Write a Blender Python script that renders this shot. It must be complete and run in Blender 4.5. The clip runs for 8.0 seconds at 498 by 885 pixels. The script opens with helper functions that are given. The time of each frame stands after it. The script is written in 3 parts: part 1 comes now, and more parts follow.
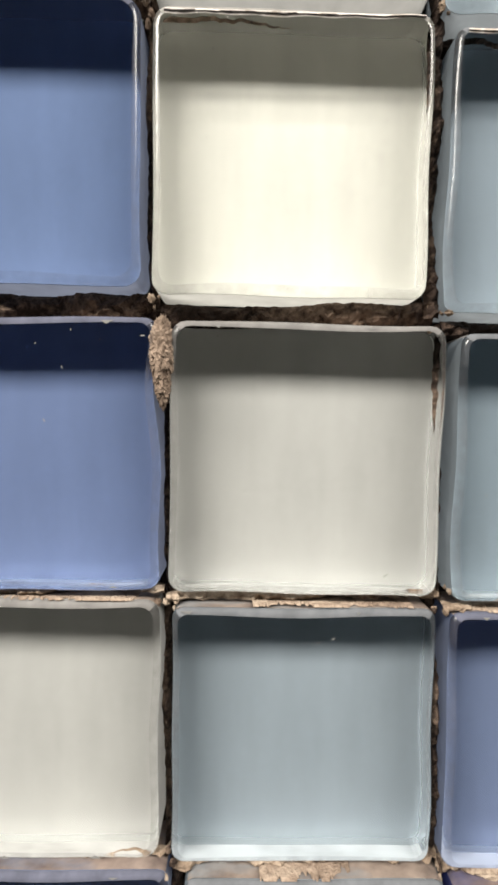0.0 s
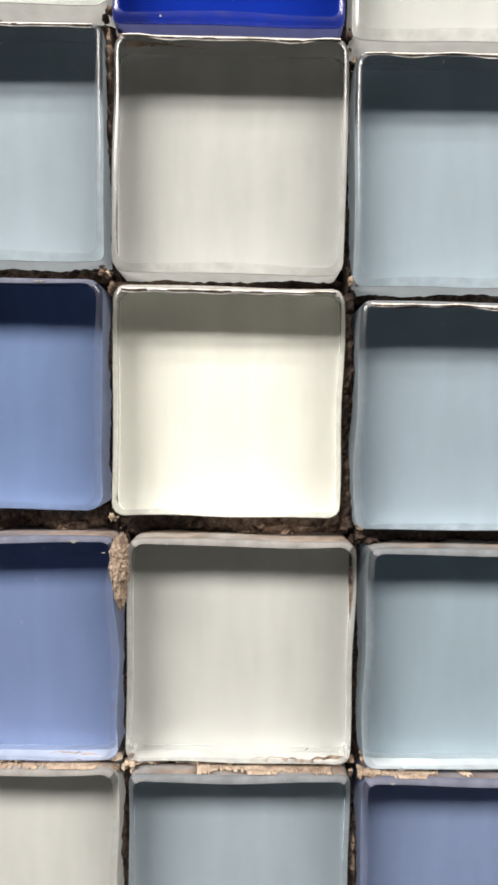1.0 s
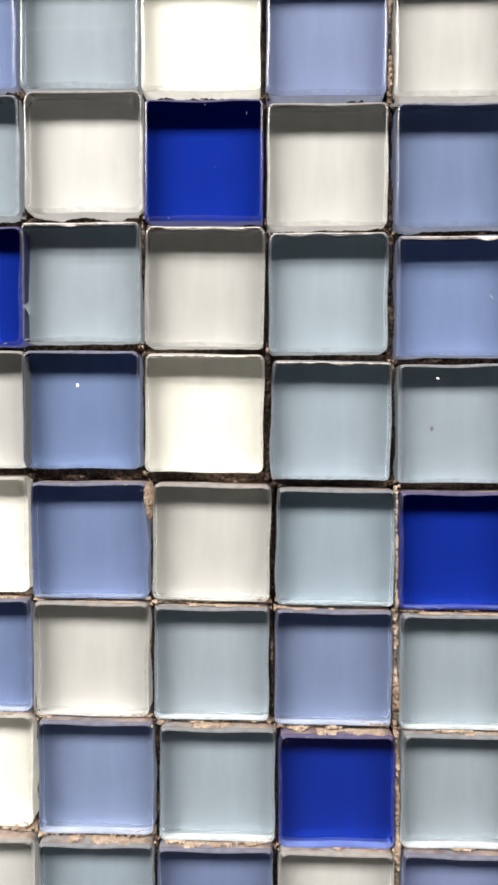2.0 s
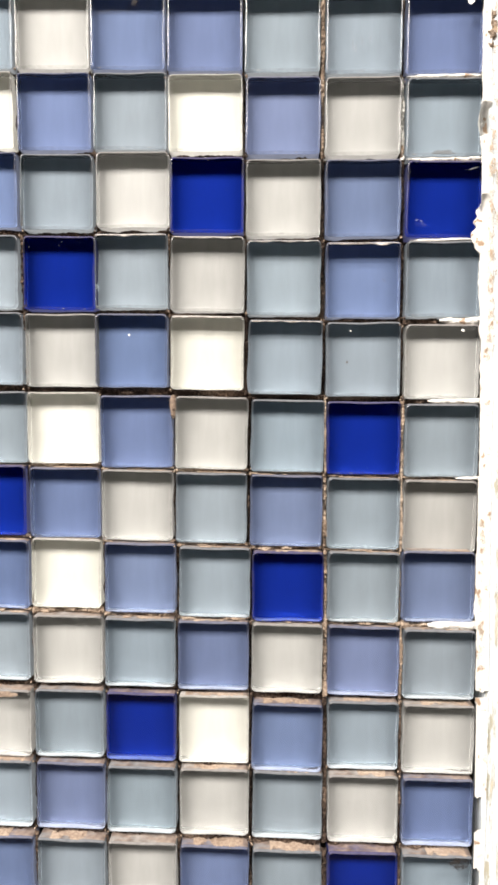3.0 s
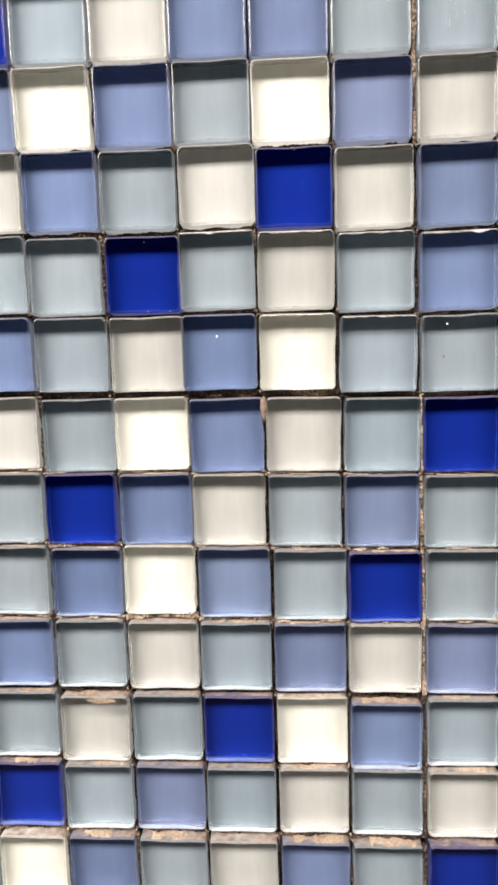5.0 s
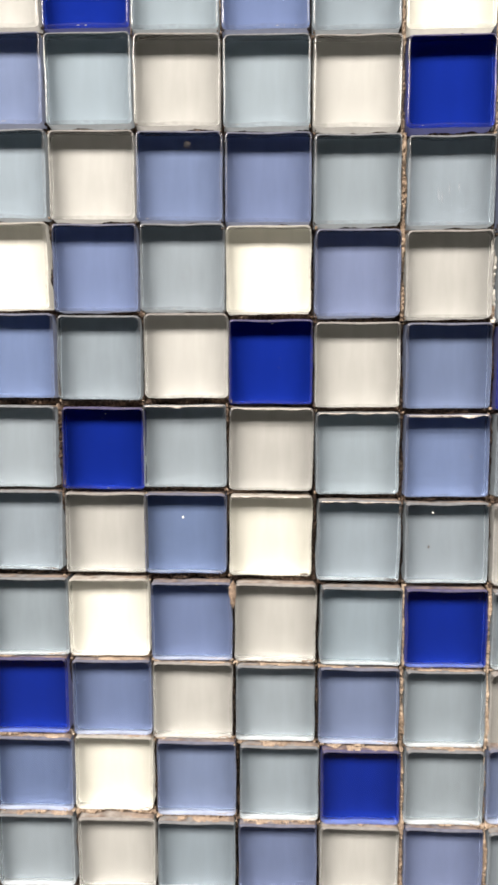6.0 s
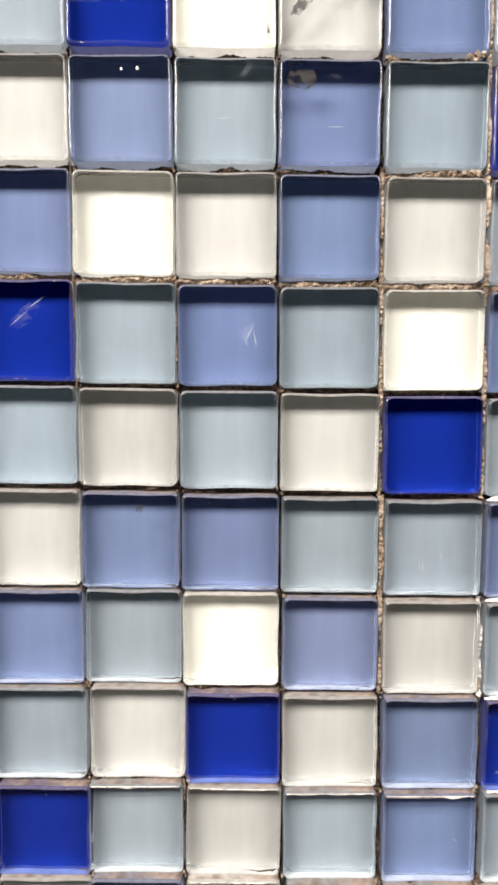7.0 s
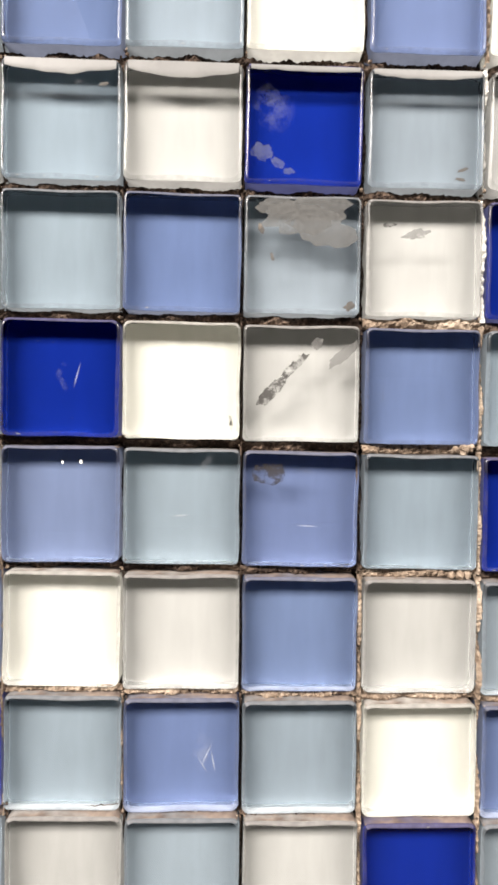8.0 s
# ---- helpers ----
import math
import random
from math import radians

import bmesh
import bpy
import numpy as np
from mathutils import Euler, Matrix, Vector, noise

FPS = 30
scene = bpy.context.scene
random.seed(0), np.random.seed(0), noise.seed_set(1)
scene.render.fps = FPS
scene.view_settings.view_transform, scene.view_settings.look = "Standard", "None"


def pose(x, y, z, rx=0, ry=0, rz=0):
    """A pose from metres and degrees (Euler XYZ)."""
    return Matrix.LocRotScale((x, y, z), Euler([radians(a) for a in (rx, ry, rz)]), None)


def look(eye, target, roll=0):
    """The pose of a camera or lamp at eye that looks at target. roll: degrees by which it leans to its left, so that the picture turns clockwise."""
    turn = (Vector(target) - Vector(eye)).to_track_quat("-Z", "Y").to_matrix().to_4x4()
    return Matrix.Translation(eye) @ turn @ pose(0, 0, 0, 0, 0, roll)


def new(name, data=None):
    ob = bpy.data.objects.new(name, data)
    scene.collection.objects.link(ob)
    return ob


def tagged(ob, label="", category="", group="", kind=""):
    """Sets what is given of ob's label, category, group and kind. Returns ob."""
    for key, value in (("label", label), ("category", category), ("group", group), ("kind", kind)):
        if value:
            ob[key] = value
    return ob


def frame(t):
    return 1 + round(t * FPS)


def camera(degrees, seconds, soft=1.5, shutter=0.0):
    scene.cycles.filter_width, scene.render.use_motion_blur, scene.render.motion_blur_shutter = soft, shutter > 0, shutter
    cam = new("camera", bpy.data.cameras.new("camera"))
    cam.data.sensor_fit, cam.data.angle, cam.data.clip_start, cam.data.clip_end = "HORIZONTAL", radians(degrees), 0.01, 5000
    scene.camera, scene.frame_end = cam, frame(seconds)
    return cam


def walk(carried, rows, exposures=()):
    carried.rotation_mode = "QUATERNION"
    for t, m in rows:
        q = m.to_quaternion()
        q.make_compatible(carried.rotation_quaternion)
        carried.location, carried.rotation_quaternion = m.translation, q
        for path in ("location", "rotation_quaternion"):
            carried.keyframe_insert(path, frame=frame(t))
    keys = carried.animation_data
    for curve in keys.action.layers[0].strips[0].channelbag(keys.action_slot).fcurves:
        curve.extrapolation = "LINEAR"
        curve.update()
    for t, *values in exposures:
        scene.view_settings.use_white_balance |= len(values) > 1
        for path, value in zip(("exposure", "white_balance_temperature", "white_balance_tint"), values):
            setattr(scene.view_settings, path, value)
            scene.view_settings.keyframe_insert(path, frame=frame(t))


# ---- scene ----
cam = camera(50.0, 8.0, soft=3.0)
Z0 = 1.40          # height of the middle of mosaic row 0
PATH = [
    (0, -0.00587, -0.04949, -0.02336, -0.75, -2.69, -0.49),
    (0.5, -0.00017, -0.05175, -0.01042, -0.61, -2.56, -0.35),
    (1, 0.00055, -0.05896, -0.00200, -0.73, -1.74, -0.49),
    (1.5, 0.00363, -0.07930, 0.00102, 0.28, -2.18, -0.57),
    (2, 0.01091, -0.11460, -0.00196, 1.16, -1.88, -0.76),
    (2.2, 0.01339, -0.13023, -0.00380, 1.11, -1.95, -0.76),
    (3.3, 0.02024, -0.20359, -0.02687, 2.19, -4.26, -0.61),
    (3.5, 0.01664, -0.21196, -0.03121, 2.30, -4.67, -0.78),
    (4, 0.00346, -0.21938, -0.03365, 3.02, -5.43, -1.38),
    (4.2, -0.00189, -0.21658, -0.03197, 3.25, -5.44, -1.68),
    (5.3, -0.00941, -0.17212, 0.00288, 2.89, -6.01, -2.72),
    (5.5, -0.00322, -0.16752, 0.01433, 2.58, -6.48, -2.38),
    (6, -0.00317, -0.16269, 0.04413, 1.43, -4.98, -1.01),
    (6.5, -0.00539, -0.15341, 0.08985, 0.03, -4.15, -1.02),
    (7, 0.00450, -0.13778, 0.14424, -0.20, -4.08, -0.64),
    (7.5, 0.01078, -0.12301, 0.19279, -0.83, -3.30, -0.44),
    (8, 0.01181, -0.11628, 0.23362, -1.48, -1.21, -0.06),
]


def gaze(x, y, z, yaw, pitch, roll):
    """A camera pose from metres and degrees: yaw to the left of +y, pitch up."""
    a, b = radians(yaw), radians(pitch)
    ahead = Vector((-math.sin(a) * math.cos(b), math.cos(a) * math.cos(b), math.sin(b)))
    eye = Vector((x, y, z + Z0))
    return look(eye, eye + ahead, roll)


walk(cam, [(t, gaze(x, y, z, yaw, pitch, roll)) for t, x, y, z, yaw, pitch, roll in PATH],
     [(0.0, -0.18, 6600, 8), (0.5, -0.16, 6540, 8), (1.0, 0.0, 6500, 9), (1.5, 0.12, 6370, 10), (2.2, 0.1, 6560, 11), (3.5, 0.1, 6640, 12),
      (4.2, 0.1, 6640, 12), (5.5, 0.12, 6840, 12), (6.0, 0.06, 6850, 12), (6.5, 0.04, 6780, 12), (7.0, 0.1, 6680, 12), (8.0, 0.15, 6660, 12)])
scene.view_settings.exposure = 0.0
scene.cycles.blur_glossy = 0.0

# ---- light from above: two area lamps added in unseen roof slots, high before the wall ----
SLOT_X, SLOT_Y, SLOT_Z, SLOT_WIDE, SLOT_DEEP = 1.25, -1.22, 2.60, 1.80, 0.56
world = bpy.data.worlds.new("sky")
scene.world = world
world.use_nodes = True
wn = world.node_tree
sky = wn.nodes.new("ShaderNodeTexSky")
sky.sky_type = "NISHITA"
sky.sun_disc = False
sky.sun_elevation, sky.sun_rotation = radians(60), radians(200)
sky.dust_density = 4.0
wn.nodes["Background"].inputs["Strength"].default_value = 0.05
wn.links.new(sky.outputs[0], wn.nodes["Background"].inputs["Color"])
# unseen lamps, spread and weighted to shape the shade inside the tiles
for side, watts in ((-1, 214.0), (1, 127.0)):
    day = new("added_top_light", bpy.data.lights.new("added_top_light", "AREA"))
    day.data.shape, day.data.size, day.data.size_y = "RECTANGLE", SLOT_WIDE - 0.04, SLOT_DEEP - 0.04
    day.data.energy, day.data.color = watts, (1.0, 0.948, 0.885)
    day.data.cycles.use_multiple_importance_sampling = False
    day.matrix_world = pose(side * SLOT_X, SLOT_Y, SLOT_Z + 0.02)


# ---- materials ----
def material(name, rough=0.6, spec=0.5):
    m = bpy.data.materials.new(name)
    m.use_nodes = True
    b = m.node_tree.nodes["Principled BSDF"]
    b.inputs["Roughness"].default_value = rough
    b.inputs["Specular IOR Level"].default_value = spec
    return m, m.node_tree, b


def node(nt, kind, **values):
    n = nt.nodes.new(kind)
    for k, v in values.items():
        n.inputs[k.replace("_", " ")].default_value = v
    return n


def place(nt, scale=(1, 1, 1)):
    co = nt.nodes.new("ShaderNodeTexCoord")
    mp = nt.nodes.new("ShaderNodeMapping")
    mp.inputs["Scale"].default_value = scale
    nt.links.new(co.outputs["Object"], mp.inputs["Vector"])
    return mp


def noise_tex(nt, vec, scale, detail=4.0, rough=0.55):
    n = node(nt, "ShaderNodeTexNoise", Scale=scale, Detail=detail, Roughness=rough)
    nt.links.new(vec.outputs[0], n.inputs["Vector"])
    return n


def ramp(nt, src, stops):
    r = nt.nodes.new("ShaderNodeValToRGB")
    el = r.color_ramp.elements
    while len(el) < len(stops):
        el.new(0.5)
    for e, (p, c) in zip(el, stops):
        e.position, e.color = p, (*c, 1.0)
    nt.links.new(src, r.inputs["Fac"])
    return r


def bump(nt, src, b, strength, distance):
    n = node(nt, "ShaderNodeBump", Strength=strength, Distance=distance)
    nt.links.new(src, n.inputs["Height"])
    nt.links.new(n.outputs["Normal"], b.inputs["Normal"])
    return n


def glass_material(name, ior):
    m, nt, b = material(name, 0.0)
    b.inputs["Base Color"].default_value = (0.985, 0.995, 0.99, 1)
    b.inputs["Transmission Weight"].default_value = 1.0
    b.inputs["IOR"].default_value = ior
    return m


def coat_material(name, colour):
    """The pearly paint fired on the back of a tile: slight mottling and brush streaks, a little different on each tile."""
    m, nt, b = material(name, 0.6, 0.0)
    b.inputs["Metallic"].default_value = 0.22
    vec = place(nt)
    cloud = noise_tex(nt, vec, 90.0, 3.0)
    grain = noise_tex(nt, place(nt, (1, 1, 0.16)), 420.0, 3.0)
    speck = noise_tex(nt, vec, 1500.0, 4.0, 0.65)
    info = nt.nodes.new("ShaderNodeObjectInfo")
    hsv = node(nt, "ShaderNodeHueSaturation")
    hsv.inputs["Color"].default_value = (*colour, 1)
    total = node(nt, "ShaderNodeMath")
    total.operation = "MULTIPLY_ADD"
    nt.links.new(cloud.outputs["Fac"], total.inputs[0])
    total.inputs[1].default_value = 0.26
    total.inputs[2].default_value = 0.66
    more = node(nt, "ShaderNodeMath")
    more.operation = "MULTIPLY_ADD"
    nt.links.new(grain.outputs["Fac"], more.inputs[0])
    more.inputs[1].default_value = 0.22
    fleck = node(nt, "ShaderNodeMath")
    fleck.operation = "MULTIPLY_ADD"
    nt.links.new(speck.outputs["Fac"], fleck.inputs[0])
    fleck.inputs[1].default_value = 0.14
    nt.links.new(total.outputs[0], fleck.inputs[2])
    nt.links.new(fleck.outputs[0], more.inputs[2])
    last = node(nt, "ShaderNodeMath")
    last.operation = "MULTIPLY_ADD"
    nt.links.new(info.outputs["Random"], last.inputs[0])
    last.inputs[1].default_value = 0.16
    nt.links.new(more.outputs[0], last.inputs[2])
    nt.links.new(last.outputs[0], hsv.inputs["Value"])
    # each batch of paint has its own slight tint
    for name_in, turns, low, high in (("Hue", 7.3, 0.496, 0.504), ("Saturation", 13.7, 0.86, 1.08)) if colour[0] > 0.05 else ():
        spin = node(nt, "ShaderNodeMath")
        spin.operation = "MULTIPLY"
        spin.inputs[1].default_value = turns
        nt.links.new(info.outputs["Random"], spin.inputs[0])
        frac = node(nt, "ShaderNodeMath")
        frac.operation = "FRACT"
        nt.links.new(spin.outputs[0], frac.inputs[0])
        span = node(nt, "ShaderNodeMapRange")
        span.inputs["To Min"].default_value, span.inputs["To Max"].default_value = low, high
        nt.links.new(frac.outputs[0], span.inputs["Value"])
        nt.links.new(span.outputs["Result"], hsv.inputs[name_in])
    nt.links.new(hsv.outputs[0], b.inputs["Base Color"])
    return m


def inner_material(name, colour, milk, much, shine):
    """The ground underside as it shows from within: milky glass with an added mirror share that throws light onto the
    paint.
    """
    m, nt, b = material(name, 0.5, 0.4)
    n = noise_tex(nt, place(nt), 250.0, 4.0)
    pale = tuple(milk + much * v ** 0.5 for v in colour)
    r = ramp(nt, n.outputs["Fac"], [(0.32, tuple(0.75 * v for v in pale)), (0.58, pale)])
    nt.links.new(r.outputs[0], b.inputs["Base Color"])
    sheen = node(nt, "ShaderNodeBsdfGlossy", Roughness=0.3)
    sheen.inputs["Color"].default_value = (0.90, 0.92, 0.92, 1)
    mix = node(nt, "ShaderNodeMixShader")
    mix.inputs[0].default_value = shine
    nt.links.new(b.outputs[0], mix.inputs[1])
    nt.links.new(sheen.outputs[0], mix.inputs[2])
    nt.links.new(mix.outputs[0], nt.nodes["Material Output"].inputs["Surface"])
    return m


def arris_material(name, colour, least, most, milk):
    """The worn round front edge: half clear, half frosted glass."""
    m, nt, b = material(name, 0.22)
    b.inputs["Base Color"].default_value = (0.97, 0.985, 0.98, 1)
    b.inputs["Transmission Weight"].default_value = 1.0
    b.inputs["IOR"].default_value = 1.45
    n = noise_tex(nt, place(nt), 700.0, 4.0)
    pale = tuple(milk * (1.10, 0.97, 0.95)[i] + 0.4 * v for i, v in enumerate(colour))
    r = ramp(nt, n.outputs["Fac"], [(0.3, tuple(0.7 * v for v in pale)), (0.7, pale)])
    dull = nt.nodes.new("ShaderNodeBsdfDiffuse")
    nt.links.new(r.outputs[0], dull.inputs["Color"])
    much = node(nt, "ShaderNodeMapRange")
    for k, v in (("From Min", 0.3), ("From Max", 0.75), ("To Min", least), ("To Max", most)):
        much.inputs[k].default_value = v
    nt.links.new(n.outputs["Fac"], much.inputs["Value"])
    mix = node(nt, "ShaderNodeMixShader")
    nt.links.new(much.outputs["Result"], mix.inputs[0])
    nt.links.new(b.outputs[0], mix.inputs[1])
    nt.links.new(dull.outputs[0], mix.inputs[2])
    nt.links.new(mix.outputs[0], nt.nodes["Material Output"].inputs["Surface"])
    return m


def side_material(name, colour, milk=0.13):
    """Ground, frosted glass edge that takes on some of the tile's colour, with grout dust."""
    m, nt, b = material(name, 0.5, 0.4)
    pale = tuple(0.6 * v + 0.6 * milk for v in colour)
    n = noise_tex(nt, place(nt), 420.0, 4.0)
    r = ramp(nt, n.outputs["Fac"], [(0.3, tuple(0.72 * v for v in pale)), (0.62, pale), (0.9, tuple(1.15 * v for v in pale))])
    # grout dust lies on it in long smears
    far = noise_tex(nt, place(nt, (0.35, 1, 1)), 190.0, 5.0, 0.6)
    dust = ramp(nt, n.outputs["Fac"], [(0.3, (0.085, 0.058, 0.045)), (0.6, (0.20, 0.150, 0.118)), (0.85, (0.31, 0.245, 0.195))])
    cover = ramp(nt, far.outputs["Fac"], [(0.36, (0.12, 0.12, 0.12)), (0.5, (0.85, 0.85, 0.85))])
    lay = nt.nodes.new("ShaderNodeMix")
    lay.data_type = "RGBA"
    nt.links.new(cover.outputs[0], lay.inputs[0])
    nt.links.new(r.outputs[0], lay.inputs[6])
    nt.links.new(dust.outputs[0], lay.inputs[7])
    nt.links.new(lay.outputs[2], b.inputs["Base Color"])
    bump(nt, n.outputs["Fac"], b, 0.3, 0.0003)
    return m


def frosted_material(name, colour, milk=0.10, clear=0.40):
    """A ground glass edge: it lets through, scattered, the light that falls on the painted back inside."""
    m, nt, b = material(name, 0.45, 0.4)
    n = noise_tex(nt, place(nt), 420.0, 4.0)
    pale = tuple(milk + 0.75 * v for v in colour)
    r = ramp(nt, n.outputs["Fac"], [(0.3, tuple(0.8 * v for v in pale)), (0.7, pale)])
    tone = tuple(0.5 * v + 0.02 for v in colour)
    skin = ramp(nt, n.outputs["Fac"], [(0.3, tuple(0.8 * v for v in tone)), (0.7, tone)])
    nt.links.new(skin.outputs[0], b.inputs["Base Color"])
    through_light = nt.nodes.new("ShaderNodeBsdfTranslucent")
    nt.links.new(r.outputs[0], through_light.inputs["Color"])
    mix = node(nt, "ShaderNodeMixShader")
    mix.inputs[0].default_value = clear
    nt.links.new(b.outputs[0], mix.inputs[1])
    nt.links.new(through_light.outputs[0], mix.inputs[2])
    nt.links.new(mix.outputs[0], nt.nodes["Material Output"].inputs["Surface"])
    return m


def grout_material(name, low, mid, high):
    m, nt, b = material(name, 0.92, 0.2)
    vec = place(nt)
    big = noise_tex(nt, vec, 55.0, 3.0)
    fine = noise_tex(nt, vec, 900.0, 5.0, 0.7)
    mix = node(nt, "ShaderNodeMath")
    mix.operation = "MULTIPLY_ADD"
    nt.links.new(fine.outputs["Fac"], mix.inputs[0])
    mix.inputs[1].default_value = 0.55
    half = node(nt, "ShaderNodeMath")
    half.operation = "MULTIPLY"
    half.inputs[1].default_value = 0.5
    nt.links.new(big.outputs["Fac"], half.inputs[0])
    nt.links.new(half.outputs[0], mix.inputs[2])
    r = ramp(nt, mix.outputs[0], [(0.36, low), (0.5, mid), (0.66, high)])
    nt.links.new(r.outputs[0], b.inputs["Base Color"])
    bump(nt, fine.outputs["Fac"], b, 0.8, 0.0008)
    return m


def rough_paint(name, base, worn, patch=0.62, scale=60.0, rough=0.55, relief=0.5, long=0.35):
    """Old paint or plaster with worn patches in a second colour."""
    m, nt, b = material(name, rough, 0.35)
    vec = place(nt, (1, 1, long))
    big = noise_tex(nt, vec, scale, 6.0, 0.65)
    fine = noise_tex(nt, place(nt), 600.0, 4.0)
    r = ramp(nt, big.outputs["Fac"], [(patch - 0.12, base), (patch, tuple(0.92 * v for v in base)), (patch + 0.04, worn)])
    nt.links.new(r.outputs[0], b.inputs["Base Color"])
    add = node(nt, "ShaderNodeMath")
    nt.links.new(big.outputs["Fac"], add.inputs[0])
    nt.links.new(fine.outputs["Fac"], add.inputs[1])
    bump(nt, add.outputs[0], b, relief, 0.0012)
    return m


PAINTS = {
    "W": ("cream white", (0.428, 0.428, 0.396)),
    "G": ("pale grey", (0.270, 0.272, 0.264)),
    "T": ("grey teal", (0.152, 0.184, 0.212)),
    "B": ("periwinkle blue", (0.085, 0.113, 0.196)),
    "D": ("deep cobalt blue", (0.0030, 0.0120, 0.132)),
    "P": ("dark violet blue", (0.0024, 0.0024, 0.043)),
}
GLASS = glass_material("clear_glass", 1.5)
COAT = {k: coat_material(n.replace(" ", "_") + "_coat", c) for k, (n, c) in PAINTS.items()}
SIDE = {k: side_material(n.replace(" ", "_") + "_edge", tuple(0.9 * v for v in c), 0.06 + 0.14 * sum(c)) for k, (n, c) in PAINTS.items()}
ARRIS = {k: arris_material(n.replace(" ", "_") + "_round_edge", c, 0.08, 0.34, 0.07) for k, (n, c) in PAINTS.items()}
CREST = {k: arris_material(n.replace(" ", "_") + "_worn_upper_edge", c, 1.0, 1.0, 0.055) for k, (n, c) in PAINTS.items()}
FROST = {k: frosted_material(n.replace(" ", "_") + "_frosted_side", c) for k, (n, c) in PAINTS.items()}
# mirror strip put behind the edges, in place of light the glass folds back
GLINT = {k: inner_material(n.replace(" ", "_") + "_glow_strip", c, 0.03, 0.60, 0.85) for k, (n, c) in PAINTS.items()}
INNER = {k: inner_material(n.replace(" ", "_") + "_inner_side", c, 0.06, 0.58 if k in "WG" else 0.84, 0.08) for k, (n, c) in PAINTS.items()}
UNDER = {k: frosted_material(n.replace(" ", "_") + "_under_side", c, 0.04 + 0.12 * sum(c), 0.60) for k, (n, c) in PAINTS.items()}
GROUT = grout_material("brown_grout", (0.008, 0.005, 0.004), (0.031, 0.020, 0.015), (0.185, 0.132, 0.098))
BED = grout_material("dark_mortar", (0.012, 0.010, 0.008), (0.035, 0.026, 0.02), (0.12, 0.09, 0.07))
TAN = grout_material("tan_grout", (0.04, 0.028, 0.02), (0.20, 0.148, 0.108), (0.43, 0.355, 0.28))
PLASTER = rough_paint("white_plaster", (0.54, 0.525, 0.49), (0.26, 0.18, 0.12), 0.60, 260.0, 0.85, 0.25, 0.7)
BLUE = rough_paint("light_blue_paint", (0.31, 0.40, 0.53), (0.47, 0.50, 0.52), 0.57, 150.0, 0.35, 0.12, 0.15)
FLAKED = rough_paint("flaked_pale_paint", (0.48, 0.52, 0.54), (0.29, 0.275, 0.215), 0.58, 260.0, 0.5, 0.15, 0.22)
WOOD = rough_paint("dark_brown_wood", (0.035, 0.018, 0.010), (0.09, 0.05, 0.03), 0.6, 30.0, 0.5)
RENDER = rough_paint("outer_plaster", (0.70, 0.68, 0.64), (0.6, 0.57, 0.52), 0.66, 6.0, 0.9)
# nearly black surfaces for the unseen hall, so that little light bounces back
DULL = rough_paint("dark_hall_surface", (0.018, 0.017, 0.017), (0.014, 0.014, 0.013), 0.64, 5.0, 0.9)
EARTH = rough_paint("dark_hall_floor", (0.018, 0.017, 0.017), (0.014, 0.014, 0.013), 0.6, 3.0, 0.9)


CREAM = grout_material("cream_grout", (0.11, 0.078, 0.058), (0.240, 0.180, 0.137), (0.37, 0.30, 0.236))


def film_material(name, colour, cover, scale, most=1.0, long=1.0, fade=False):
    """A thin dirty film: colour where the ragged noise covers, clear where it has worn off or towards its rim."""
    m, nt, b = material(name, 0.75, 0.25)
    vec = place(nt, (1, 1, long))
    n = noise_tex(nt, vec, scale, 6.0, 0.7)
    t = noise_tex(nt, vec, scale * 6, 3.0, 0.6)
    c = ramp(nt, t.outputs["Fac"], [(0.3, tuple(0.6 * v for v in colour)), (0.7, colour)])
    nt.links.new(c.outputs[0], b.inputs["Base Color"])
    a = ramp(nt, n.outputs["Fac"], [(max(0.0, 0.62 - cover), (0, 0, 0)), (0.78 - cover, (most, most, most))])
    nt.links.new(a.outputs[0], b.inputs["Alpha"])
    if fade:
        co = nt.nodes.new("ShaderNodeTexCoord")
        parts = nt.nodes.new("ShaderNodeSeparateXYZ")
        nt.links.new(co.outputs["Generated"], parts.inputs[0])
        flat = nt.nodes.new("ShaderNodeCombineXYZ")
        for k in ("X", "Z"):
            off = node(nt, "ShaderNodeMath")
            off.operation = "SUBTRACT"
            off.inputs[1].default_value = 0.5
            nt.links.new(parts.outputs[k], off.inputs[0])
            nt.links.new(off.outputs[0], flat.inputs[k])
        far = nt.nodes.new("ShaderNodeVectorMath")
        far.operation = "LENGTH"
        nt.links.new(flat.outputs[0], far.inputs[0])
        rim = ramp(nt, far.outputs["Value"], [(0.12, (1, 1, 1)), (0.5, (0, 0, 0))])
        both = node(nt, "ShaderNodeMath")
        both.operation = "MULTIPLY"
        nt.links.new(a.outputs[0], both.inputs[0])
        nt.links.new(rim.outputs[0], both.inputs[1])
        nt.links.new(both.outputs[0], b.inputs["Alpha"])
    return m


GRIME = film_material("grey_brown_grime", (0.024, 0.020, 0.018), 0.22, 420.0, 0.85)
STRIPE = film_material("brown_worn_film", (0.45, 0.40, 0.29), 0.15, 420.0, 0.75, 0.16)
FLECKS = film_material("brown_flecks", (0.34, 0.24, 0.15), 0.14, 520.0, 0.9, 0.7)
SCRATCH = film_material("pale_scratch", (0.62, 0.64, 0.66), 0.40, 300.0, 0.28, 1.0, True)
GREYFILM = film_material("grey_cement_film", (0.12, 0.119, 0.115), 0.36, 200.0, 0.66)
THINFILM = film_material("thin_cement_film", (0.14, 0.15, 0.17), 0.30, 240.0, 0.34)
